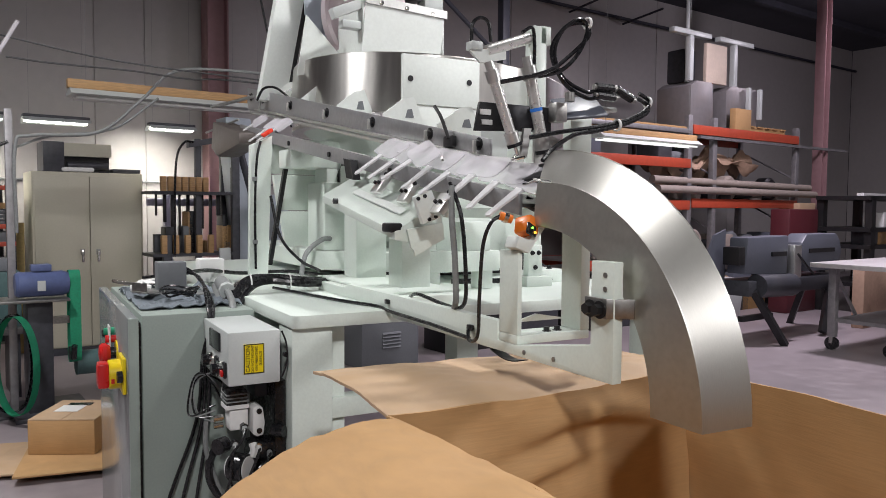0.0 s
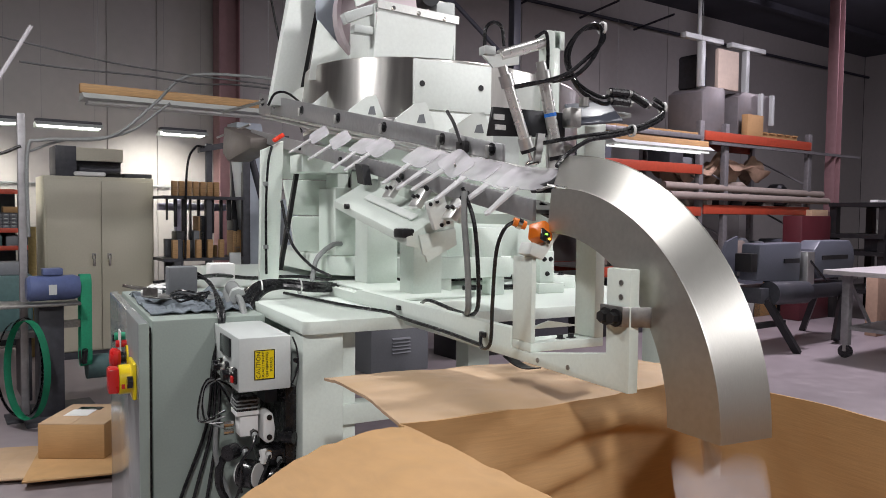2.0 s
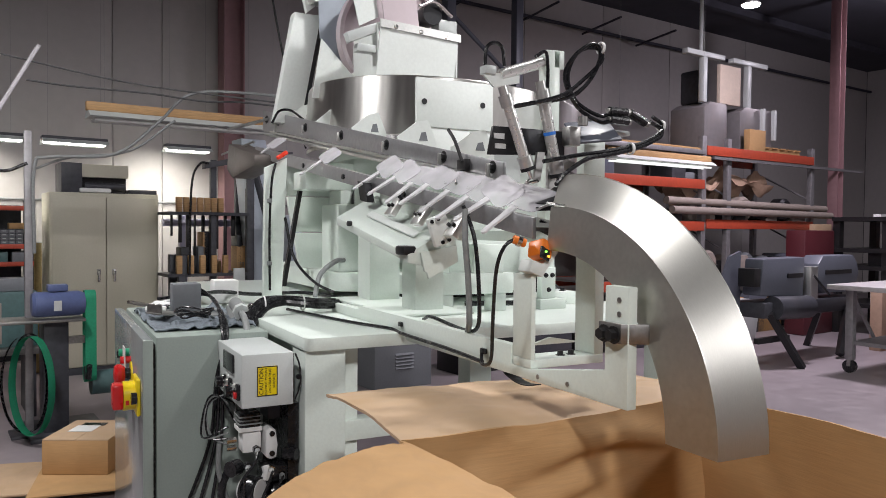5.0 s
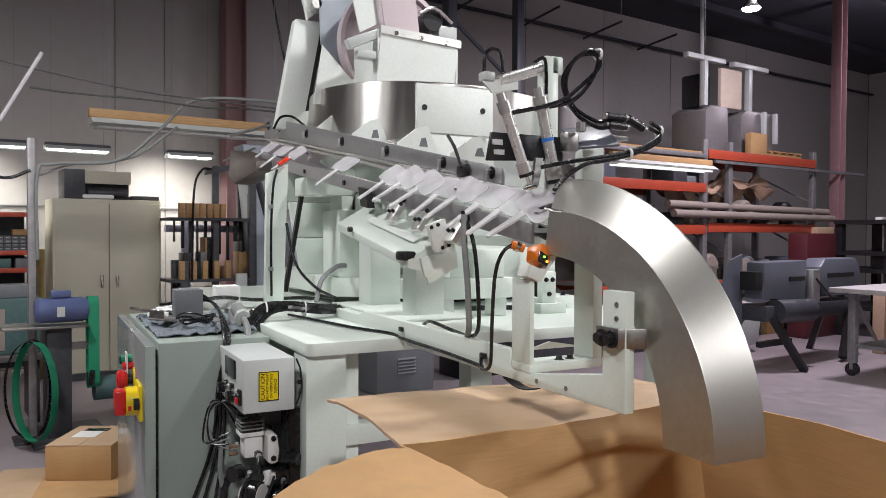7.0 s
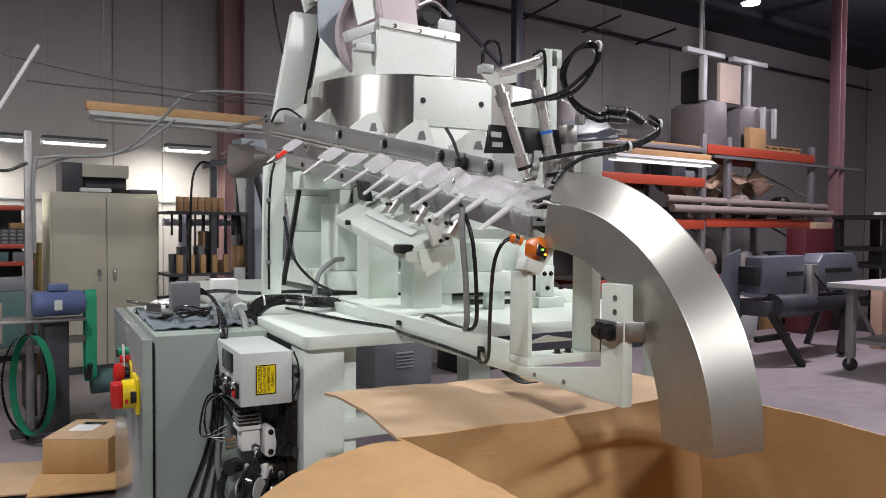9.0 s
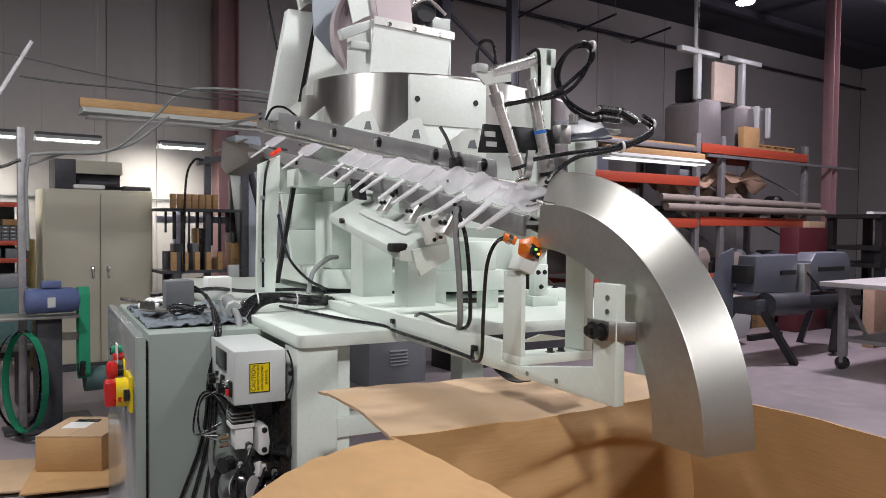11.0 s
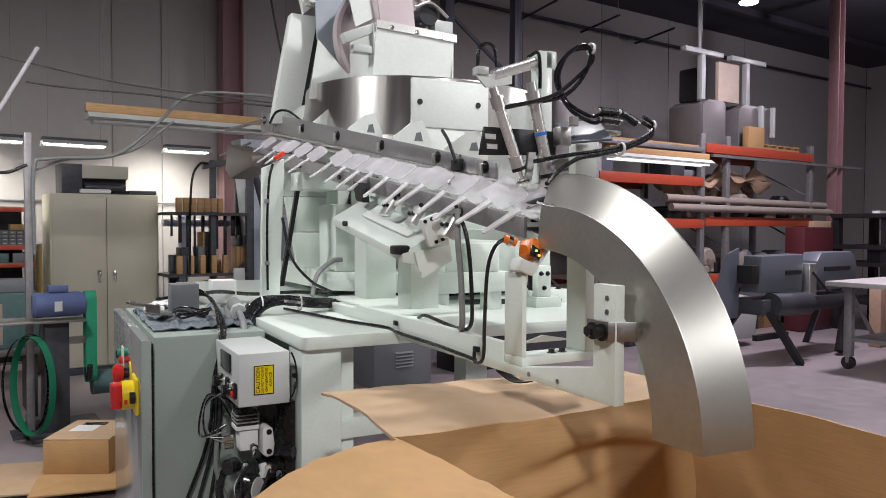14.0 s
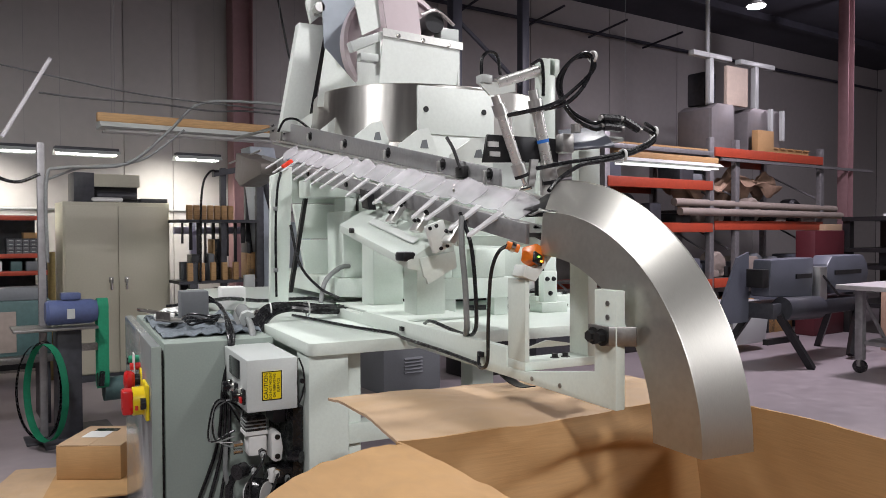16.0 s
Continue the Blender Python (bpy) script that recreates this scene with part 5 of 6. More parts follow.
def hopper():
    t = thing("hopper", (1.7, 3.7, 2.2), "white sheet metal hopper above the bowl on a slanted post", "hopper")
    y = 3.75
    k = y / 2.95
    xa, xb, xc, xd = 1.229 * k, 1.597 * k, 1.619 * k, 1.257 * k
    part("front_sheet", prism([(xa, 2.26), (xb, 2.26), (xc + 0.01, 2.588), (xd, 2.614)], "y", y - 0.008, y), WHITE_SHEET, t)
    part("side_sheet", prism([(y, 2.2), (y + 0.4, 2.2), (y + 0.4, 2.65), (y, 2.6)], "x", xd - 0.02, xd - 0.012), WHITE_SHEET, t)
    part("side_sheet", prism([(y, 2.2), (y + 0.4, 2.2), (y + 0.4, 2.65), (y, 2.6)], "x", xc, xc + 0.008), WHITE_SHEET, t)
    f = part("flange", prism([(xd - 0.01, 2.618), (xc + 0.02, 2.592), (xc + 0.02, 2.55), (xd - 0.01, 2.576)], "y", y - 0.018, y - 0.009), ALU, t)
    for x in (xd + 0.08, xd + 0.23, xd + 0.39):
        part("screw", bolt((x, y - 0.018, 2.59 - 0.06 * (x - xd)), (0, -1, 0), 0.008), CHROME, f)
    part("upper_chute_plate", prism([(xd + 0.05, 2.64), (xd + 0.26, 2.63), (xd + 0.2, 3.1), (xd - 0.02, 3.1)], "y", 3.82, 3.83), PINK_STEEL, t)
    part("upper_side_plate", prism([(xd - 0.08, 2.6), (xd + 0.03, 2.66), (xd - 0.02, 3.1), (xd - 0.2, 3.1)], "y", 3.86, 3.87), WHITE_SHEET, t)
    part("disc", lathe([(0.0, -0.16), (0.1, -0.15), (0.3, -0.03), (0.33, -0.01), (0.33, 0.01), (0.0, 0.03)], (1.84, 4.15, 2.62), "y", 64), PINK_STEEL, t, "round satin steel cone")
    part("disc_rim", lathe([(0.32, -0.05), (0.345, -0.05), (0.345, 0.02), (0.32, 0.02)], (1.84, 4.15, 2.62), "y", 64, close=True), PINK_STEEL, t)
    part("rear_sheet", prism([(1.445, 2.62), (1.65, 2.4), (1.72, 2.4), (1.7, 3.15), (1.42, 3.15)], "y", 4.3, 4.31), ZINC_BLUE, t, "blue-grey steel side sheet")
    part("clamp_bracket", prism([(xd - 0.19, 2.53), (xd, 2.61), (xd, 2.56), (xd - 0.17, 2.48)], "y", 3.76, 3.82, 0.004), BOXGREY, t)
    part("clamp_foot", box(xd - 0.13, xd - 0.02, 3.76, 3.82, 2.44, 2.48, 0.004), BOXGREY, t)
    part("motor", rod((xc - 0.1, 3.85, 2.72), (xc - 0.1, 4.1, 2.72), 0.06), BLACK_STEEL, t)
    part("motor_box", box(xc - 0.06, xc + 0.06, 3.85, 3.95, 2.62, 2.7, 0.008), BOXGREY, t)
    part("motor_pipe", tube([(xc - 0.2, 3.82, 2.74), (xc - 0.1, 3.82, 2.78), (xc + 0.02, 3.84, 2.72)], 0.012), CHROME, t)
    # slanted post
    p = part("post", prism([(1.20, 2.12), (1.36, 2.12), (1.485, 2.78), (1.32, 2.78)], "y", 4.4, 4.48, 0.004), WHITE_SHEET, t)
    part("post_edge", prism([(1.36, 2.12), (1.39, 2.12), (1.515, 2.78), (1.485, 2.78)], "y", 4.42, 4.5), BLACK_STEEL, t)
    part("hinge_plate", prism([(1.39, 2.78), (1.36, 2.9), (1.42, 3.1), (1.5, 3.1), (1.47, 2.85)], "y", 4.38, 4.42, 0.004), WHITE_SHEET, p)
    part("hinge_pin", rod((1.42, 4.3, 2.86), (1.42, 4.46, 2.86), 0.03), ALU, p)
    part("hinge_bar", rod((1.4, 4.37, 2.84), (1.58, 4.37, 2.83), 0.016), ALU, p)
    part("gusset", prism([(1.3, 2.21), (1.57, 2.25), (1.56, 2.33), (1.352, 2.54)], "y", 4.0, 4.01), WHITE_SHEET, t)
    part("cable", tube([(1.16, 4.3, 2.1), (1.2, 4.3, 2.17), (1.27, 4.3, 2.18), (1.35, 4.3, 2.13)], 0.007), BLACK, t)


hopper()


def air_cylinders():
    t = thing("cylinder_post", (1.32, 1.95, ZT), "white post and black slotted bracket for the air cylinders", "bracket")
    part("post", box(1.497, 1.552, 2.1, 2.15, 1.5, 2.11, 0.004), WHITE, t)
    part("beam", box(1.5, 1.6, 1.9, 3.2, 1.46, 1.5, 0.004), WHITE, t)
    part("beam_foot", box(1.5, 1.62, 3.0, 3.18, 1.287, 1.46, 0.004), WHITE, t)
    part("post_cap", box(1.525, 1.57, 2.1, 2.15, 2.05, 2.112, 0.004), WHITE, t)
    part("arm", rod((1.33, 2.13, 2.012), (1.495, 2.12, 2.07), 0.019), CYL, t)
    part("arm_clip", tube([(1.45, 2.1, 2.08), (1.49, 2.1, 2.1), (1.5, 2.1, 2.05), (1.5, 2.1, 1.98)], 0.006), BLACK, t)
    part("arm_base", box(1.262, 1.305, 2.11, 2.15, 2.008, 2.036, 0.004), BOXGREY, t)
    part("arm_plate", prism([(1.26, 2.005), (1.4, 2.03), (1.4, 1.99), (1.3, 1.97)], "y", 2.12, 2.13), WHITE_SHEET, t)
    part("arm_bracket", box(1.4, 1.497, 2.13, 2.145, 1.84, 1.93, 0.004), WHITE_SHEET, t)
    part("right_post", box(1.5, 1.585, 1.9, 1.94, 1.5, 1.8, 0.004), WHITE, t)
    b = part("slotted_plate", prism([(1.08, 1.71), (1.095, 1.79), (1.34, 1.79), (1.34, 1.72)], "y", 1.79, 1.8, 0.002), BLACK_STEEL, t, "black slotted plate")
    part("slot", box(1.095, 1.13, 1.786, 1.79, 1.755, 1.77), ALU, b)
    part("slot", box(1.1, 1.135, 1.786, 1.79, 1.728, 1.742), ALU, b)
    part("top_plate", box(1.36, 1.5, 1.72, 1.83, 1.79, 1.798, 0.002, turn=Euler((radians(38), radians(-6), radians(-14))).to_matrix()), BLUEGREY, t, "tilted steel plate")
    part("angle_block", box(1.32, 1.36, 1.74, 1.78, 1.745, 1.8, 0.004), DULL, t)
    part("cap_screw", rod((1.35, 1.72, 1.8), (1.35, 1.72, 1.825), 0.014), DULL, t)
    part("side_box", box(1.53, 1.6, 1.8, 1.86, 1.795, 1.81, 0.005), BOXGREY, t)
    part("upright_strip", prism([(1.2, 1.64), (1.22, 1.64), (1.235, 1.72), (1.21, 1.72)], "y", 1.74, 1.75), ALU, t)
    part("upright_strip", prism([(1.26, 1.62), (1.29, 1.62), (1.285, 1.72), (1.26, 1.72)], "y", 1.76, 1.77), ALU, t)
    for a, b2, r in (((1.078, 1.72, 1.885), (1.165, 1.72, 1.668), 0.0145), ((1.215, 1.74, 1.915), (1.278, 1.74, 1.655), 0.0165)):
        a, b2 = Vector(a), Vector(b2)
        w = b2 - a
        c = thing("air_cylinder", a, "polished pneumatic cylinder with crimped ends", "cylinder", group="air cylinders")
        part("barrel", rod(a + w * 0.2, a + w * 0.86, r, seg=24), CYL, c)
        part("rear_cap", rod(a + w * 0.1, a + w * 0.24, r * 1.3, seg=24), ALU, c)
        part("rear_stud", rod(a, a + w * 0.1, r * 0.85, seg=16), ALU, c)
        part("front_cap", rod(a + w * 0.84, a + w * 0.98, r * 1.35, seg=24), ALU, c)
        part("nut", rod(a + w * 0.97, a + w * 1.01, r * 1.6, seg=6), BLACK_STEEL, c)
        part("piston_rod", rod(a + w, a + w * 1.12, r * 0.35, seg=10), CHROME, c)
        if r > 0.016:
            part("tape_band", rod(a + w * 0.53, a + w * 0.565, r * 1.05, seg=24), BLUE_BAND, c, "blue tape band")
    # hoses
    for k, pts in enumerate((
        [(1.1, 1.72, 1.83), (1.25, 1.7, 1.87), (1.36, 1.74, 1.93), (1.44, 1.75, 2.0), (1.43, 1.76, 2.035), (1.37, 1.77, 2.02), (1.34, 1.78, 1.95), (1.37, 1.78, 1.88), (1.44, 1.76, 1.84), (1.48, 1.75, 1.85)],
        [(1.235, 1.74, 1.86), (1.32, 1.72, 1.885), (1.4, 1.74, 1.95), (1.435, 1.75, 2.02), (1.41, 1.76, 2.045), (1.35, 1.77, 2.0), (1.33, 1.78, 1.94), (1.37, 1.77, 1.86), (1.44, 1.75, 1.82), (1.48, 1.74, 1.83)],
        [(1.64, 1.75, 1.85), (1.68, 1.75, 1.83), (1.65, 1.73, 1.8), (1.55, 1.7, 1.76), (1.42, 1.68, 1.73), (1.3, 1.68, 1.71), (1.2, 1.7, 1.69)],
        [(1.63, 1.75, 1.835), (1.675, 1.75, 1.815), (1.64, 1.72, 1.785), (1.53, 1.69, 1.745), (1.4, 1.67, 1.715), (1.32, 1.66, 1.7), (1.25, 1.66, 1.66), (1.2, 1.64, 1.625)],
    )):
        h = thing("air_hose", pts[0], "thin black pneumatic hose looped to a valve", "hose", group="air hoses")
        part("hose", tube(pts, 0.006, seg=8), BLACK, h)
    for p, q in (((1.47, 1.75, 1.855), (1.535, 1.75, 1.855)), ((1.47, 1.745, 1.83), (1.535, 1.745, 1.828)), ((1.55, 1.75, 1.855), (1.61, 1.75, 1.83))):
        p, q = Vector(p), Vector(q)
        v = thing("flow_valve", p, "small black inline flow valve", "valve", group="flow valves")
        part("body", rod(p, q, 0.013, seg=12), BLACK, v)
        part("collar", rod(p - (q - p) * 0.12, p, 0.009, seg=12), DULL, v)
        part("collar", rod(q, q + (q - p) * 0.2, 0.009, seg=12), DULL, v)
    for c in ((1.437, 1.752, 2.035), (1.675, 1.75, 1.825), (1.5, 1.69, 1.74)):
        single("cable_tie", lathe([(0.014, -0.004), (0.018, -0.004), (0.018, 0.004), (0.014, 0.004)], c, "x", 16, close=True), PAPER, "white cable tie round the hoses", "cable tie", c, group="cable ties")
    single("curved_hose", tube([(1.266, 2.12, 2.035), (1.27, 2.12, 2.09), (1.3, 2.12, 2.113), (1.33, 2.12, 2.1), (1.34, 2.12, 2.04)], 0.006), BLACK, "short black hose over the bowl", "hose", (1.266, 2.12, 2.035))


air_cylinders()


def photo_sensor():
    t = thing("photo_sensor", (1.1, 1.6, 1.39), "orange photoelectric sensor on a white clamp", "sensor")
    turn = Euler((-0.25, radians(24), 0.25)).to_matrix()
    b = part("body", box(1.085, 1.125, 1.55, 1.6, 1.43, 1.475, 0.006, turn=turn), ORANGE, t)
    part("face", box(1.083, 1.117, 1.544, 1.551, 1.43, 1.46, 0.002, turn=turn), BLACK, b, "black face with lamps")
    part("lamp", rod((1.1, 1.546, 1.45), (1.1, 1.54, 1.45), 0.0028), GREEN_LED, b)
    part("lamp", rod((1.108, 1.546, 1.438), (1.108, 1.54, 1.438), 0.003), AMBER_LED, b)
    part("lamp", rod((1.09, 1.546, 1.44), (1.09, 1.54, 1.44), 0.003), AMBER_LED, b)
    part("connector", rod((1.07, 1.59, 1.47), (1.04, 1.6, 1.48), 0.011), ORANGE, t)
    part("connector_nut", rod((1.05, 1.597, 1.477), (1.06, 1.594, 1.473), 0.014), CHROME, t)
    part("clamp", prism([(1.06, 1.4), (1.1, 1.385), (1.15, 1.45), (1.135, 1.46), (1.1, 1.42), (1.07, 1.43)], "y", 1.555, 1.61, 0.004), WHITE_SHEET, t)
    part("cable", tube([(1.045, 1.6, 1.48), (1.02, 1.61, 1.46), (1.01, 1.63, 1.4), (1.02, 1.66, 1.27), (1.04, 1.7, 1.16), (1.05, 1.76, 1.138), (1.065, 1.79, 1.16)], 0.005), BLACK, t)
    single("arm_cable", tube([(1.062, 1.78, 1.14), (1.06, 2.0, 1.148), (1.062, 2.3, 1.15), (1.06, 2.4, 1.156), (1.0, 2.6, 1.157), (0.95, 2.85, 1.158), (0.9, 3.1, 1.16)], 0.006), BLACK, "black cable clipped along the white arm", "cable", (1.06, 2.0, 1.14))


photo_sensor()


def electric_panel():
    t = thing("electrical_cabinet", (0.4, 3.2, 0), "grey-green electrical cabinet with a glossy door", "cabinet")
    part("body", box(0.335, 0.72, 2.72, 3.76, 0.05, 1.126, 0.006), PANEL, t)
    part("gasket", box(0.32, 0.335, 2.74, 3.74, 0.07, 1.1), BLACK, t)
    part("door", box(0.286, 0.32, 2.68, 3.77, 0.05, 1.126, 0.006), PANEL_DOOR, t)
    part("door_edge", box(0.288, 0.32, 2.672, 2.68, 0.05, 1.124, 0.002), PANEL, t)
    e = part("emergency_stop", rod((0.286, 3.02, 0.955), (0.281, 3.02, 0.955), 0.045, seg=24), YELLOW, t, "yellow ring")
    part("stop_collar", rod((0.281, 3.02, 0.955), (0.258, 3.02, 0.955), 0.022, seg=20), BLACK, e)
    part("mushroom", lathe([(0.0, 0.0), (0.026, 0.0), (0.036, -0.012), (0.038, -0.026), (0.03, -0.036), (0.0, -0.04)], (0.262, 3.02, 0.955), "x", 24), RED, e, "red mushroom button")
    for y, z, mat in ((3.12, 1.02, GREEN), (3.06, 1.0, RED), (3.2, 1.0, BLACK)):
        part("push_button", rod((0.286, y, z), (0.25, y, z), 0.014, seg=16), mat, t)
    part("legend_plate", box(0.262, 0.266, 3.03, 3.1, 0.94, 1.05), PAPER, t)
    part("legend_plate", box(0.262, 0.266, 3.08, 3.12, 0.86, 0.93), PAPER, t)
    d = part("disconnect_switch", box(0.272, 0.286, 2.72, 2.86, 0.86, 0.985, 0.006), YELLOW, t, "yellow rotary disconnect plate")
    part("switch_hub", rod((0.272, 2.79, 0.922), (0.235, 2.79, 0.922), 0.05, seg=24), YELLOW, d)
    part("switch_handle", box(0.2, 0.236, 2.755, 2.825, 0.88, 0.965, 0.008), RED, d, "red rotary handle")
    part("handle_mark", box(0.24, 0.25, 2.735, 2.74, 0.9, 0.915), RED, d)
    part("switch_barrel", rod((0.272, 2.715, 0.925), (0.255, 2.715, 0.925), 0.02), BLACK, d)
    part("key_switch", box(0.215, 0.286, 2.95, 2.99, 0.885, 0.91, 0.005), BLACK, t)
    # clutter on top
    j = thing("junction_box", (0.5, 3.3, 1.126), "small grey junction box on the cabinet", "box")
    part("box", box(0.46, 0.57, 3.2, 3.3, 1.15, 1.27, 0.005), GREYBOX, j)
    part("base", box(0.42, 0.66, 3.1, 3.4, 1.127, 1.15, 0.005), HOSE_GREY, j)
    c = thing("cable_reel_holder", (0.66, 3.4, 1.126), "grey fitting with a chrome cap and glands", "fitting")
    part("cap", lathe([(0.0, 0.03), (0.025, 0.028), (0.04, 0.01), (0.045, 0.0), (0.0, 0.0)], (0.79, 3.2, ZT + 0.001), seg=24), CHROME, c)
    part("gland", rod((0.66, 2.9, 1.1), (0.7, 3.2, 1.16), 0.03), HOSE_GREY, c)
    part("gland_nut", rod((0.65, 2.86, 1.09), (0.66, 2.93, 1.105), 0.036, seg=6), HOSE_GREY, c)
    part("white_block", box(0.68, 0.79, 3.5, 3.6, 1.152, 1.26, 0.006), PAPER, c)
    rag = sheet(lambda a, b: Vector((0.345 + 0.36 * b + 0.01 * noise.noise((a * 5, b * 5, 2)), 2.84 + 0.7 * a, 1.132 + 0.03 * abs(noise.noise((a * 7, b * 7, 5))) + 0.015 * abs(noise.noise((a * 17, b * 17, 1))))), 40, 24, 0.004)
    single("rag", rag, RAG, "crumpled blue-grey rag on the cabinet", "rag", (0.5, 3.2, 1.127))
    single("wrench", box(0.36, 0.385, 3.25, 3.55, 1.165, 1.18, 0.005, turn=Euler((0, 0, 0.3)).to_matrix()), CHROME, "steel wrench lying on the rag", "wrench", (0.37, 3.4, 1.165))
    single("fitting", tube([(0.36, 3.22, 1.17), (0.4, 3.2, 1.175), (0.43, 3.19, 1.17)], 0.013), PAPER, "white fitting lying on the rag", "fitting", (0.4, 3.1, 1.16))
    coil = bmesh.new()
    for k in range(3):
        ring = [(0.5 + (0.05 + 0.01 * k) * math.cos(q), 2.96 + (0.06 + 0.012 * k) * math.sin(q), 1.168 + 0.01 * k + 0.006 * math.sin(3 * q + k)) for q in (2 * math.pi * i / 12 for i in range(13))]
        tube(ring, 0.004, bm=coil, seg=6, steps=3)
    single("wire_coil", coil, BLACK, "small coil of black wire on the rag", "wire", (0.5, 2.96, 1.16))
    b = thing("mounting_bracket", (0.4, 3.0, 1.16), "bent steel mounting bracket lying on the rag", "bracket")
    part("plate", box(0.37, 0.46, 3.05, 3.16, 1.163, 1.168, 0.002, turn=Euler((0, 0, 0.5)).to_matrix()), DULL, b)
    part("upturn", box(0.375, 0.38, 3.06, 3.15, 1.168, 1.2, 0.002, turn=Euler((0, 0, 0.5)).to_matrix()), DULL, b)
    h = thing("grey_hose_fitting", (0.66, 2.92, 1.13), "grey hose with a threaded coupling on the cabinet", "hose")
    part("coupling", rod((0.69, 3.12, 1.19), (0.68, 2.98, 1.175), 0.027, seg=18), HOSE_GREY, h)
    part("collar", rod((0.68, 2.98, 1.175), (0.676, 2.95, 1.17), 0.032, seg=8), BOXGREY, h)
    part("hose", tube([(0.676, 2.95, 1.17), (0.665, 2.84, 1.15), (0.655, 2.74, 1.07), (0.65, 2.7, 0.95)], 0.013), HOSE_GREY, h)
    single("pen", rod((0.4, 3.42, 1.17), (0.5, 3.56, 1.172), 0.006, seg=8), PAPER, "white marker pen lying on the rag", "pen", (0.45, 3.5, 1.165))
    single("paper_scrap", sheet(lambda a, q: Vector((0.42 + 0.12 * a, 3.42 + 0.09 * q, 1.166 + 0.02 * abs(noise.noise((a * 4, q * 4, 3))))), 8, 6, 0.002), PAPER, "crumpled white paper scrap on the cabinet", "paper", (0.48, 3.45, 1.16))
    # heavy cables
    for k, (dx, dz, r) in enumerate(((0, 0, 0.016), (0.03, 0.02, 0.015), (0.05, -0.005, 0.014), (0.02, 0.035, 0.012))):
        pts = [(0.63 + dx, 2.85, 1.0), (0.65 + dx, 2.9, 1.1 + dz * 0.3), (0.73 + dx, 2.98, 1.185 + dz * 0.6), (0.85 + dx, 3.02, 1.2 + dz * 0.4), (1.0 + dx, 2.98 + 0.02 * k, 1.185 + dz * 0.3), (1.2, 3.1 + 0.02 * k, 1.17 + dz * 0.3)]
        single("power_cable", tube(pts, r), BLACK, "thick black cable draped over the table", "cable", pts[0], group="power cables")
    for x in (0.72, 0.88):
        single("cable_tie", lathe([(0.03, -0.003), (0.033, -0.003), (0.033, 0.003), (0.03, 0.003)], (x + 0.055, 3.0, 1.196), "x", 20, close=True), PAPER, "white cable tie round the black cables", "cable tie", (x, 3.0, 1.2), group="cable ties")
    for k in range(3):
        pts = [(0.42 + 0.06 * k, 3.35, 1.2 + 0.03 * k), (0.6, 3.2, 1.22), (0.56 + 0.01 * k, 2.75, 1.14), (0.55 - 0.01 * k, 2.69, 0.98), (0.545 - 0.02 * k, 2.69, 0.75), (0.5 - 0.05 * k, 2.69, 0.45), (0.46 - 0.06 * k, 2.69, 0.1)]
        single("control_cable", tube(pts, 0.006), BLACK, "black cable hanging down the cabinet", "cable", pts[0], group="control cables")
    single("table_cable", tube([(0.565, 3.25, 1.22), (0.7, 3.42, 1.215), (0.9, 3.62, 1.18), (1.2, 3.8, 1.164), (1.3, 3.3, 1.164)], 0.009), BLACK, "black cable running across the table", "cable", (0.6, 3.33, 1.2))


electric_panel()


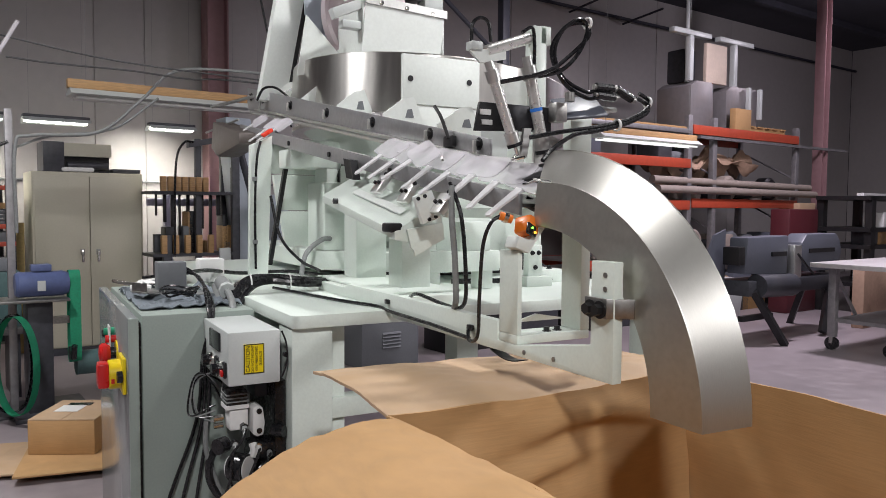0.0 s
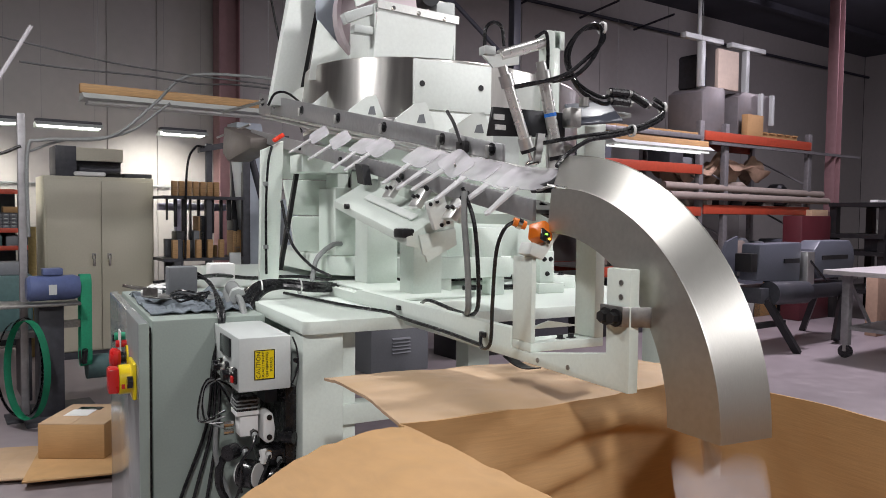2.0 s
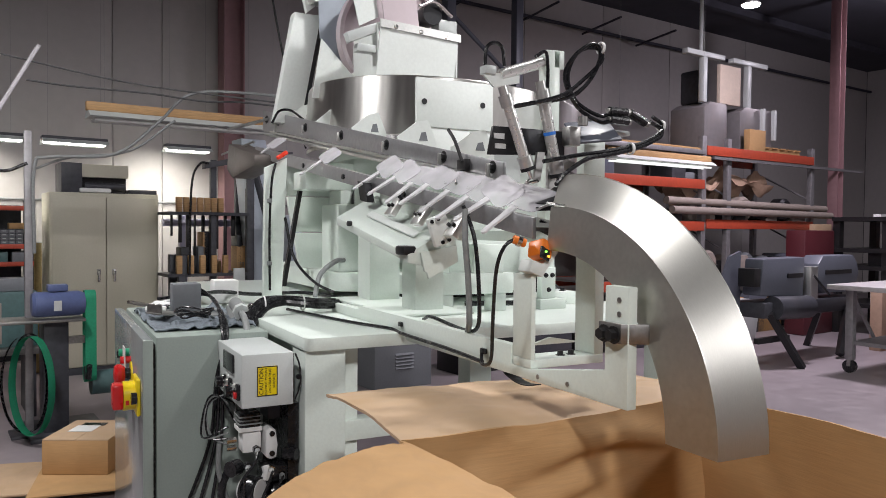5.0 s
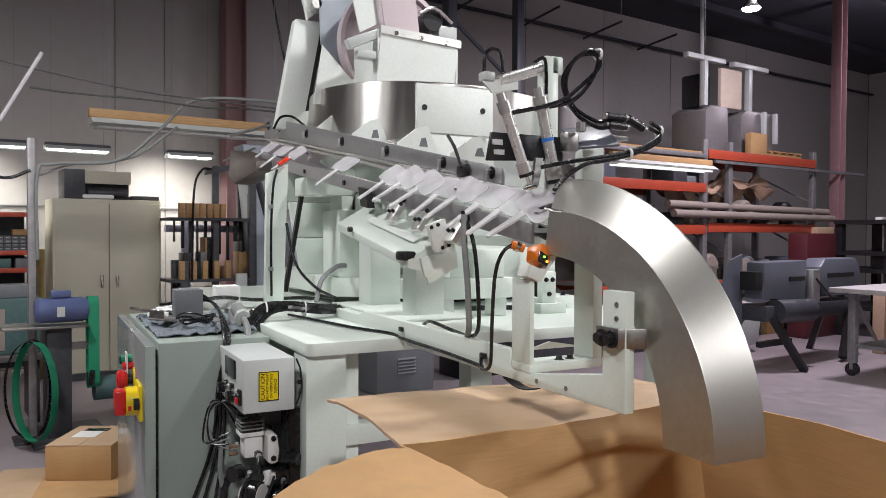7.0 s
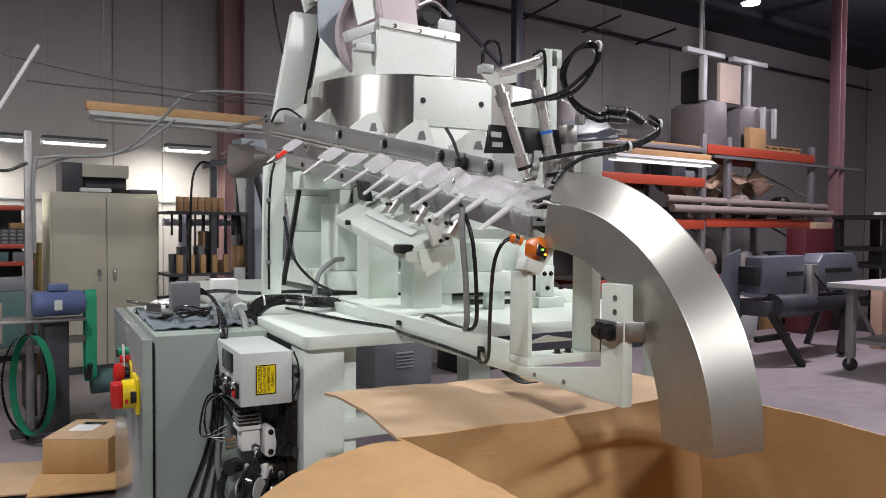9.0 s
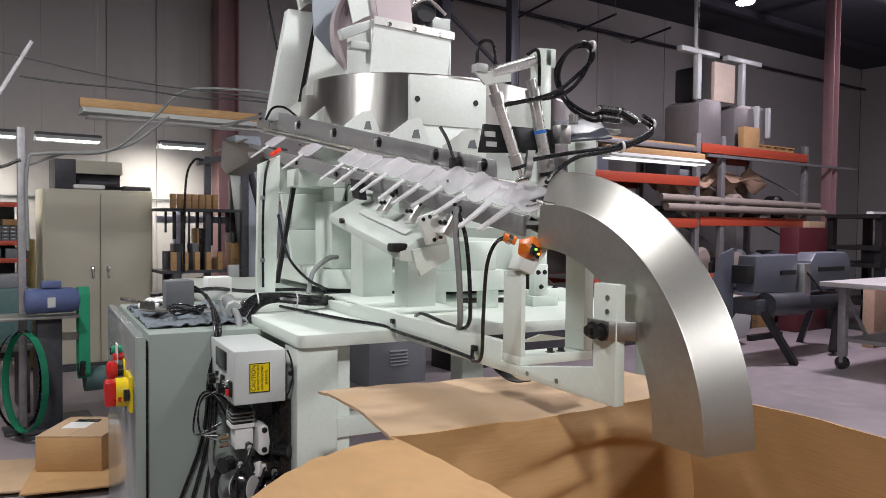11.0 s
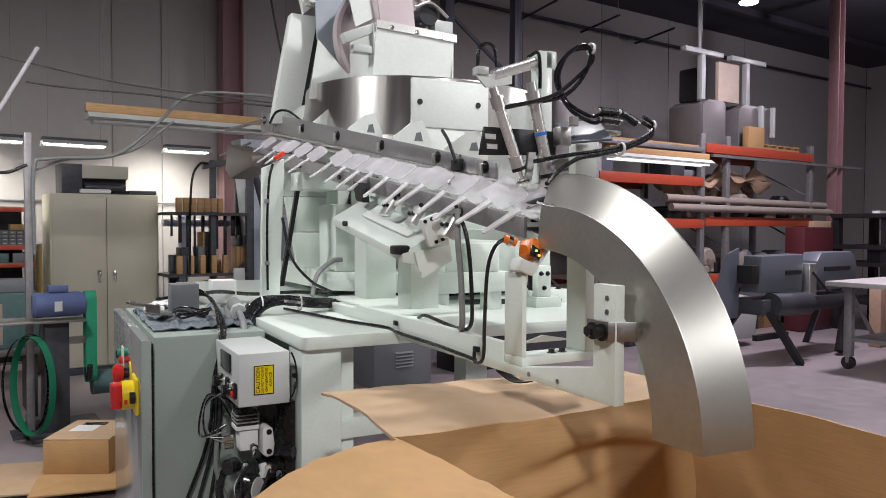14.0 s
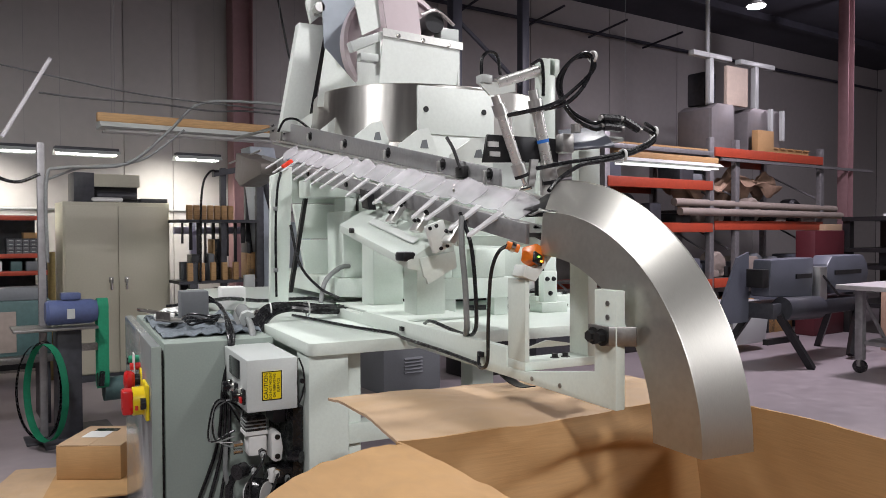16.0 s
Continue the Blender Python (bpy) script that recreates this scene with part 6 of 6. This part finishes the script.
def control_box():
    t = thing("control_box", (0.54, 2.36, 0.93), "light grey feeder control box with a yellow caution label", "control box")
    b = part("body", box(0.54, 0.706, 2.36, 2.735, 0.936, 1.106, 0.005), BOXGREY, t)
    part("display", box(0.533, 0.54, 2.46, 2.6, 1.03, 1.09, 0.002), GLASS_DARK, t, "dark display window")
    part("side_seam", box(0.706, 0.709, 2.37, 2.72, 0.94, 1.1), BLACK, t)
    for y, z in ((2.58, 0.985), (2.44, 0.98)):
        k = part("knob", rod((0.54, y, z), (0.505, y, z), 0.018, seg=18), BLACK, t)
        part("knob_collar", rod((0.54, y, z), (0.525, y, z), 0.026, seg=18), CHROME, k)
    for y in (2.5, 2.39):
        s = part("switch", box(0.53, 0.54, y - 0.015, y + 0.015, 0.96, 1.01, 0.003), BLACK, t)
        part("rocker", box(0.522, 0.53, y - 0.01, y + 0.01, 0.965, 0.985, 0.003), RED, s, "red rocker")
    part("wire", tube([(0.712, 2.365, 1.1), (0.725, 2.36, 1.06), (0.728, 2.36, 1.0), (0.712, 2.365, 0.95)], 0.003), BLACK, t)
    part("grommet", rod((0.72, 2.36, 1.025), (0.72, 2.35, 1.025), 0.008), BLACK, t)
    l = part("caution_label", box(0.588, 0.653, 2.3575, 2.36, 0.972, 1.066), YELLOW, t, "yellow caution label")
    for a, b2, c, d in ((0.588, 0.653, 0.972, 0.975), (0.588, 0.653, 1.063, 1.066), (0.588, 0.591, 0.972, 1.066), (0.65, 0.653, 0.972, 1.066)):
        part("label_border", box(a, b2, 2.3567, 2.3577, c, d), INK, l)
    for txt, x, size in (("CAUTION", 0.607, 0.0185), ("DO NOT MOUNT", 0.619, 0.0108), ("ON VIBRATING", 0.632, 0.0112), ("SURFACE", 0.645, 0.0112)):
        cu = bpy.data.curves.new("lettering", "FONT")
        cu.body, cu.size, cu.align_x, cu.extrude = txt, size, "CENTER", 0.0003
        ob = new("lettering", cu)
        dg = bpy.context.evaluated_depsgraph_get()
        me = bpy.data.meshes.new_from_object(ob.evaluated_get(dg))
        bpy.data.objects.remove(ob)
        me.materials.clear()
        me.materials.append(INK)
        ob = new("lettering", me)
        ob.parent = l
        ob.matrix_local = Matrix.Translation(Vector((x, 2.3565, 1.019)) - BASE[l]) @ pose(0, 0, 0, 90, 0, 0) @ pose(0, 0, 0, 0, 0, 90)
    part("mount", box(0.66, 0.72, 2.5, 2.6, 0.86, 0.936), DARK, t)


control_box()


def air_unit():
    t = thing("air_service_unit", (0.6, 2.5, 0.7), "air service unit with valve block, gauge and regulator", "air unit")
    # plate coloured black to give the deep shade under the table
    part("back_plate", box(0.7, 0.735, 2.4, 2.9, 0.5, 0.93), BLACK, t)
    part("valve_block", box(0.565, 0.625, 2.45, 2.52, 0.77, 0.835, 0.004), PAPER, t)
    part("coil", box(0.555, 0.625, 2.45, 2.52, 0.84, 0.9, 0.008), BLACK, t)
    part("coil_band", box(0.553, 0.627, 2.447, 2.523, 0.84, 0.853), PAPER, t)
    for k in range(3):
        part("fin", box(0.553, 0.627, 2.446, 2.524, 0.862 + k * 0.012, 0.866 + k * 0.012), HOSE_GREY, t)
    part("manifold", prism([(0.635, 0.755), (0.65, 0.745), (0.67, 0.75), (0.675, 0.79), (0.668, 0.84), (0.65, 0.85), (0.635, 0.84)], "y", 2.43, 2.5, 0.004), PAPER, t)
    for z in (0.765, 0.83):
        part("port", rod((0.655, 2.43, z), (0.655, 2.426, z), 0.009, seg=14), BLACK, t)
    for z in (0.785, 0.81):
        part("fitting", rod((0.55, 2.48, z), (0.52, 2.48, z), 0.01, seg=10), CHROME, t)
    g = part("gauge", rod((0.57, 2.43, 0.66), (0.605, 2.39, 0.66), 0.045, seg=24), BLACK, t)
    part("gauge_face", rod((0.569, 2.431, 0.66), (0.565, 2.436, 0.66), 0.038, seg=24), PAPER, g)
    part("dial", rod((0.605, 2.39, 0.66), (0.607, 2.388, 0.66), 0.038, seg=24), PAPER, g, "white dial")
    part("regulator", rod((0.66, 2.38, 0.63), (0.69, 2.34, 0.63), 0.05, seg=20), BLACK, t)
    part("regulator_body", box(0.62, 0.7, 2.42, 2.5, 0.6, 0.73, 0.01), BLACK, t)
    # black sheet added in place of the shade in the gap behind
    part("inner_dark_panel", box(0.56, 0.735, 2.86, 2.9, 0.3, 0.95), BLACK, t)
    for k, (x, z) in enumerate(((0.6, 0.79), (0.645, 0.72), (0.57, 0.74), (0.61, 0.61), (0.68, 0.7))):
        e = part("elbow_fitting", rod((x, 2.42, z), (x, 2.4, z), 0.013, seg=6), CHROME if k % 2 else BLACK, t)
        part("hose_collar", rod((x, 2.4, z), (x - 0.004, 2.385, z - 0.006), 0.009, seg=12), PAPER if k % 2 else HOSE_GREY, e)
        part("loop_hose", tube([(x, 2.385, z), (x - 0.02, 2.36, z - 0.03), (x - 0.06 + 0.02 * k, 2.38, z - 0.1), (x - 0.03, 2.45, z - 0.2)], 0.0045), BLACK, t)
    part("fitting_block", box(0.64, 0.7, 2.4, 2.46, 0.68, 0.73, 0.006), BLACK, t)
    part("fitting_nut", rod((0.69, 2.4, 0.77), (0.72, 2.37, 0.77), 0.02, seg=14), BLACK, t)
    part("fitting_nut", rod((0.55, 2.45, 0.73), (0.52, 2.43, 0.73), 0.026, seg=14), BLACK, t)
    part("bowl", rod((0.65, 2.46, 0.45), (0.65, 2.46, 0.6), 0.035, seg=20), HOSE_GREY, t)
    part("white_elbow", tube([(0.63, 2.42, 0.73), (0.632, 2.41, 0.71), (0.625, 2.41, 0.69)], 0.013), PAPER, t)
    for k in range(4):
        part("hose", tube([(0.53, 2.5, 0.79 + 0.02 * k), (0.48 - 0.01 * k, 2.52, 0.82), (0.47, 2.55, 0.9 + 0.01 * k), (0.52, 2.6, 0.93), (0.58, 2.62, 0.92 - 0.03 * k), (0.56, 2.55, 0.86)], 0.0032), (HOSE_GREY, BLACK)[k % 2], t)
    part("hose", tube([(0.5, 2.5, 0.8), (0.5, 2.5, 0.7), (0.53, 2.5, 0.6), (0.56, 2.46, 0.5)], 0.008), HOSE_GREY, t)
    part("hose", tube([(0.54, 2.5, 0.72), (0.51, 2.5, 0.66), (0.52, 2.5, 0.58), (0.58, 2.46, 0.5)], 0.014), BLACK, t)


air_unit()


def bulk_carton():
    """The big open carton under the chute."""
    t = thing("bulk_carton", (1.2, 0.9, 0), "large open brown cardboard bulk carton with folded-out flaps", "carton")
    zr, x0, x1, y0, y1 = 1.04, 0.69, 1.665, 0.3, 1.5

    def dent(p, k):
        return 0.016 * noise.noise((p[0] * 4, p[1] * 4, p[2] * 4 + k)) + 0.012 * abs(noise.noise((p[0] * 6, p[1] * 6, p[2] * 6 + k))) + 0.005 * noise.noise((p[0] * 11, p[1] * 11, p[2] * 11 + k))

    def far(a, b):
        x = x0 + (x1 - x0) * a
        z = zr * b
        bow = 0.05 * (a ** 2) - 0.02 * math.exp(-((a - 0.3) / 0.16) ** 2) * b ** 2 - 0.015 * math.exp(-((a - 0.62) / 0.2) ** 2) * max(0, b - 0.6)
        # a crushed fold below the rim, where the board buckles towards the inside
        line = zr - 0.1 - 0.035 * math.sin(a * 7 + 0.6)
        gap = z - line
        bow -= 0.026 * math.exp(-(gap / (0.05 if gap > 0 else 0.024)) ** 2) * min(1.0, a * 8) * max(0.15, 0.7 + 0.5 * math.sin(a * 9 + 2.2))
        # a second, slanted crease further down
        gap = z - (zr - 0.2 + 0.16 * (a - 0.35))
        bow -= 0.017 * math.exp(-(gap / (0.045 if gap > 0 else 0.022)) ** 2) * math.exp(-((a - 0.42) / 0.2) ** 2)
        return Vector((x, y1 + bow + dent((x, 1, z), 1), z + 0.006 * b * noise.noise((a * 6, 3, 3))))
    part("far_wall", sheet(far, 160, 150, 0.008), CARD, t)

    def right(a, b):
        y = y0 + (y1 + 0.05 - y0) * a
        z = zr * b
        return Vector((x1 + 0.02 * math.sin(a * 3) + dent((2, y, z), 5), y, z + 0.01 * b * noise.noise((a * 5, 7, 1))))
    part("right_wall", sheet(right, 50, 24, 0.008), CARD, t)
    part("left_wall", sheet(lambda a, b: Vector((x0 + 0.03 * math.sin(a * 3.1) + dent((5, a, b), 2), y0 + (y1 - y0) * a, zr * b)), 40, 20, 0.008), CARD, t)
    part("near_wall", sheet(lambda a, b: Vector((x0 + (x1 - x0) * a, y0, zr * b)), 20, 10, 0.008), CARD, t)
    part("bottom", box(x0, x1, y0, y1, 0.0, 0.01), CARD, t)

    def far_flap(a, b):
        root = far(a, 1.0)
        x = root.x
        y = root.y + (0.5 - 0.2 * max(0, a - 0.55)) * b
        z = root.z + 0.03 * math.sin(b * 2.0) * (1 - 0.4 * a) - 0.022 * b * b + min(1.0, b * 5) * (0.007 * noise.noise((a * 4, b * 4, 9)) + 0.003 * noise.noise((a * 15, b * 15, 4)))
        return Vector((x, y - 0.006, z - 0.003))
    part("far_flap", sheet(far_flap, 100, 40, 0.007), CARD_LIGHT, t)

    def left_flap(a, b):
        y = y0 + (y1 - 0.04 - y0) * a
        ridge = 0.035 * math.sin(b * 2.4)
        return Vector((x0 + 0.03 * math.sin(a * 3.1) - 0.46 * b, y - 0.12 * b * a, zr + 0.004 + ridge - 0.13 * b * b + 0.009 * noise.noise((a * 5, b * 4, 14)) + 0.006 * noise.noise((a * 16, b * 12, 2))))
    part("left_flap", sheet(left_flap, 60, 30, 0.007), CARD, t)
    part("right_flap", sheet(lambda a, b: Vector((x1 + 0.022 + 0.02 * math.sin(a * 3) + 0.05 * b, y0 + (y1 - y0) * a, zr - 0.004 - 0.4 * b + dent((9, a, b), 3))), 30, 10, 0.007), CARD, t)


bulk_carton()


# ---- the clear pieces on the track ----
def plastic_piece():
    """A frosted piece: a flat round head that rides the track and a slim stem hanging over the lower rail."""
    t = thing("plastic_piece", (0, 0, 0), "frosted plastic piece with a round head and slim stem", "plastic piece", group="plastic pieces on the track")
    head = []
    for a in (2 * math.pi * k / 24 for k in range(24)):
        c, sn = math.cos(a), math.sin(a)
        head.append((-0.01 + 0.048 * math.copysign(abs(c) ** 0.4, c), 0.102 * math.copysign(abs(sn) ** 0.4, sn)))
    part("head", prism(head, "z", 0.0, 0.003, 0.001), HEAD, t)
    part("stem", prism([(-0.055, 0.017), (-0.055, -0.017), (-0.14, -0.0105), (-0.168, -0.012), (-0.176, 0.0), (-0.168, 0.012), (-0.14, 0.0105)], "z", 0.0, 0.007, 0.0015), PLASTIC, t)
    return t


def ride(y, lean=-6.0, lift=0.0):
    """The pose of a piece whose centre is y along the track; its stem trails uphill."""
    return Matrix.Translation((1.174, y, low_z(y) + 0.042 + lift)) @ pose(0, 0, 0, 8.8, 0, 0) @ pose(0, 0, 0, 0, -38, 0) @ pose(0, 0, 0, 0, 0, lean)


# ---- what moves ----
PITCH, SLIDE, CREEP = 0.125, 0.55, 0.095  # metres between queued pieces; metres a second on the upper and the lower track
# when pieces drop into the chute, and when new ones land on the track
DROPS = (0.28, 1.7, 3.08, 4.48, 5.88, 7.2, 8.58, 10.0, 11.38, 12.77, 14.08, 15.55)
LANDINGS = (0.11, 2.95, 4.6, 5.9, 6.4, 6.9, 8.0, 9.3, 10.4, 11.6, 12.2, 12.6, 13.0, 13.3, 13.8, 14.2, 14.6, 15.2)
START = [1.63 + PITCH * k for k in range(8)] + [3.82, 3.98, 4.25]  # places on the track at the start
COUNT = len(START) + len(LANDINGS)
PIECES = [plastic_piece()]
for k in range(1, COUNT):
    PIECES.append(copy_thing(PIECES[0], Matrix()))


def motions():
    """Pieces leave the bowl, slide down the track, queue up, and drop through the chute into the carton."""
    rng = random.Random(5)
    end, top = 1.63, 4.45
    leave = list(DROPS) + [99.0] * (COUNT - len(DROPS))
    enter = [-1.0] * len(START) + list(LANDINGS)
    tilt = [rng.uniform(-6, 6) if rng.random() < 0.7 else rng.uniform(-14, 14) for _ in range(COUNT)]
    lift = [0.0035 * (k % 3) for k in range(COUNT)]
    places = START + [top] * len(LANDINGS)
    tracks = [[] for _ in range(COUNT)]
    dt = 0.05
    for step in range(327):
        t = step * dt
        for k in range(COUNT):
            tracks[k].append((t, places[k]))
            if enter[k] <= t < leave[k]:
                stop = places[k - 1] + PITCH * (1 if k % 4 else 1.12) if k and t < leave[k - 1] else end
                pace = SLIDE if places[k] > max(stop + 0.03, 2.0) else CREEP
                places[k] = max(places[k] - pace * dt, min(places[k], max(end, stop)))

    def inside(y, z, steep, turn=-90.0, roll=-52.0):
        return Matrix.Translation((1.185, y, z)) @ pose(0, 0, 0, steep, 0, 0) @ pose(0, 0, 0, 0, roll, 0) @ pose(0, 0, 0, 0, 0, turn)
    for k, ob in enumerate(PIECES):
        rest = Matrix.Translation((1.0 + 0.35 * rng.random(), 0.75 + 0.4 * rng.random(), 0.03 + 0.01 * k)) @ pose(0, 0, 0, 15, 0, rng.uniform(-110, -70))
        waiting = Matrix.Translation((1.95 + 0.2 * rng.random(), 4.1 + 0.2 * rng.random(), 2.06)) @ pose(0, 0, 0, 0, 0, rng.uniform(-20, 20))
        rows = []
        for i in range(81):
            time = i * 0.2
            y = min(tracks[k], key=lambda p: abs(p[0] - time))[1]
            if time < enter[k] - 0.45:
                rows.append((time, waiting))
            elif time < enter[k]:
                s = 1 - (enter[k] - time) / 0.45
                rows.append((time, Matrix.Translation((0, 0, 0.25 * math.sin(s * math.pi))) @ waiting.lerp(ride(top), s)))
            elif time <= leave[k]:
                rows.append((time, ride(y, -6 + tilt[k], lift[k])))
            elif time > leave[k] + 0.42:
                rows.append((time, rest))
        if leave[k] < 16.0:
            for dt2, m in ((0.02, ride(end, -6 + tilt[k])), (0.09, inside(1.5, 1.5, 15, -75)), (0.16, inside(1.32, 1.43, 35)), (0.22, inside(1.16, 1.27, 58)), (0.28, inside(1.09, 1.06, 80, -90, -70)), (0.33, inside(1.05, 0.75, 60, -90, -80)), (0.4, rest)):
                if leave[k] + dt2 < 15.99:
                    rows.append((leave[k] + dt2, m))
        rows.sort(key=lambda r: r[0])
        clean = []
        for time, m in rows:
            if not clean or frame(time) > frame(clean[-1][0]):
                clean.append((time, m))
        if frame(clean[-1][0]) < frame(16.0):
            clean.append((16.0, clean[-1][1]))
        walk(ob, [r for i, r in enumerate(clean) if i in (0, len(clean) - 1) or clean[i - 1][1] != r[1] or clean[i + 1][1] != r[1]])


motions()
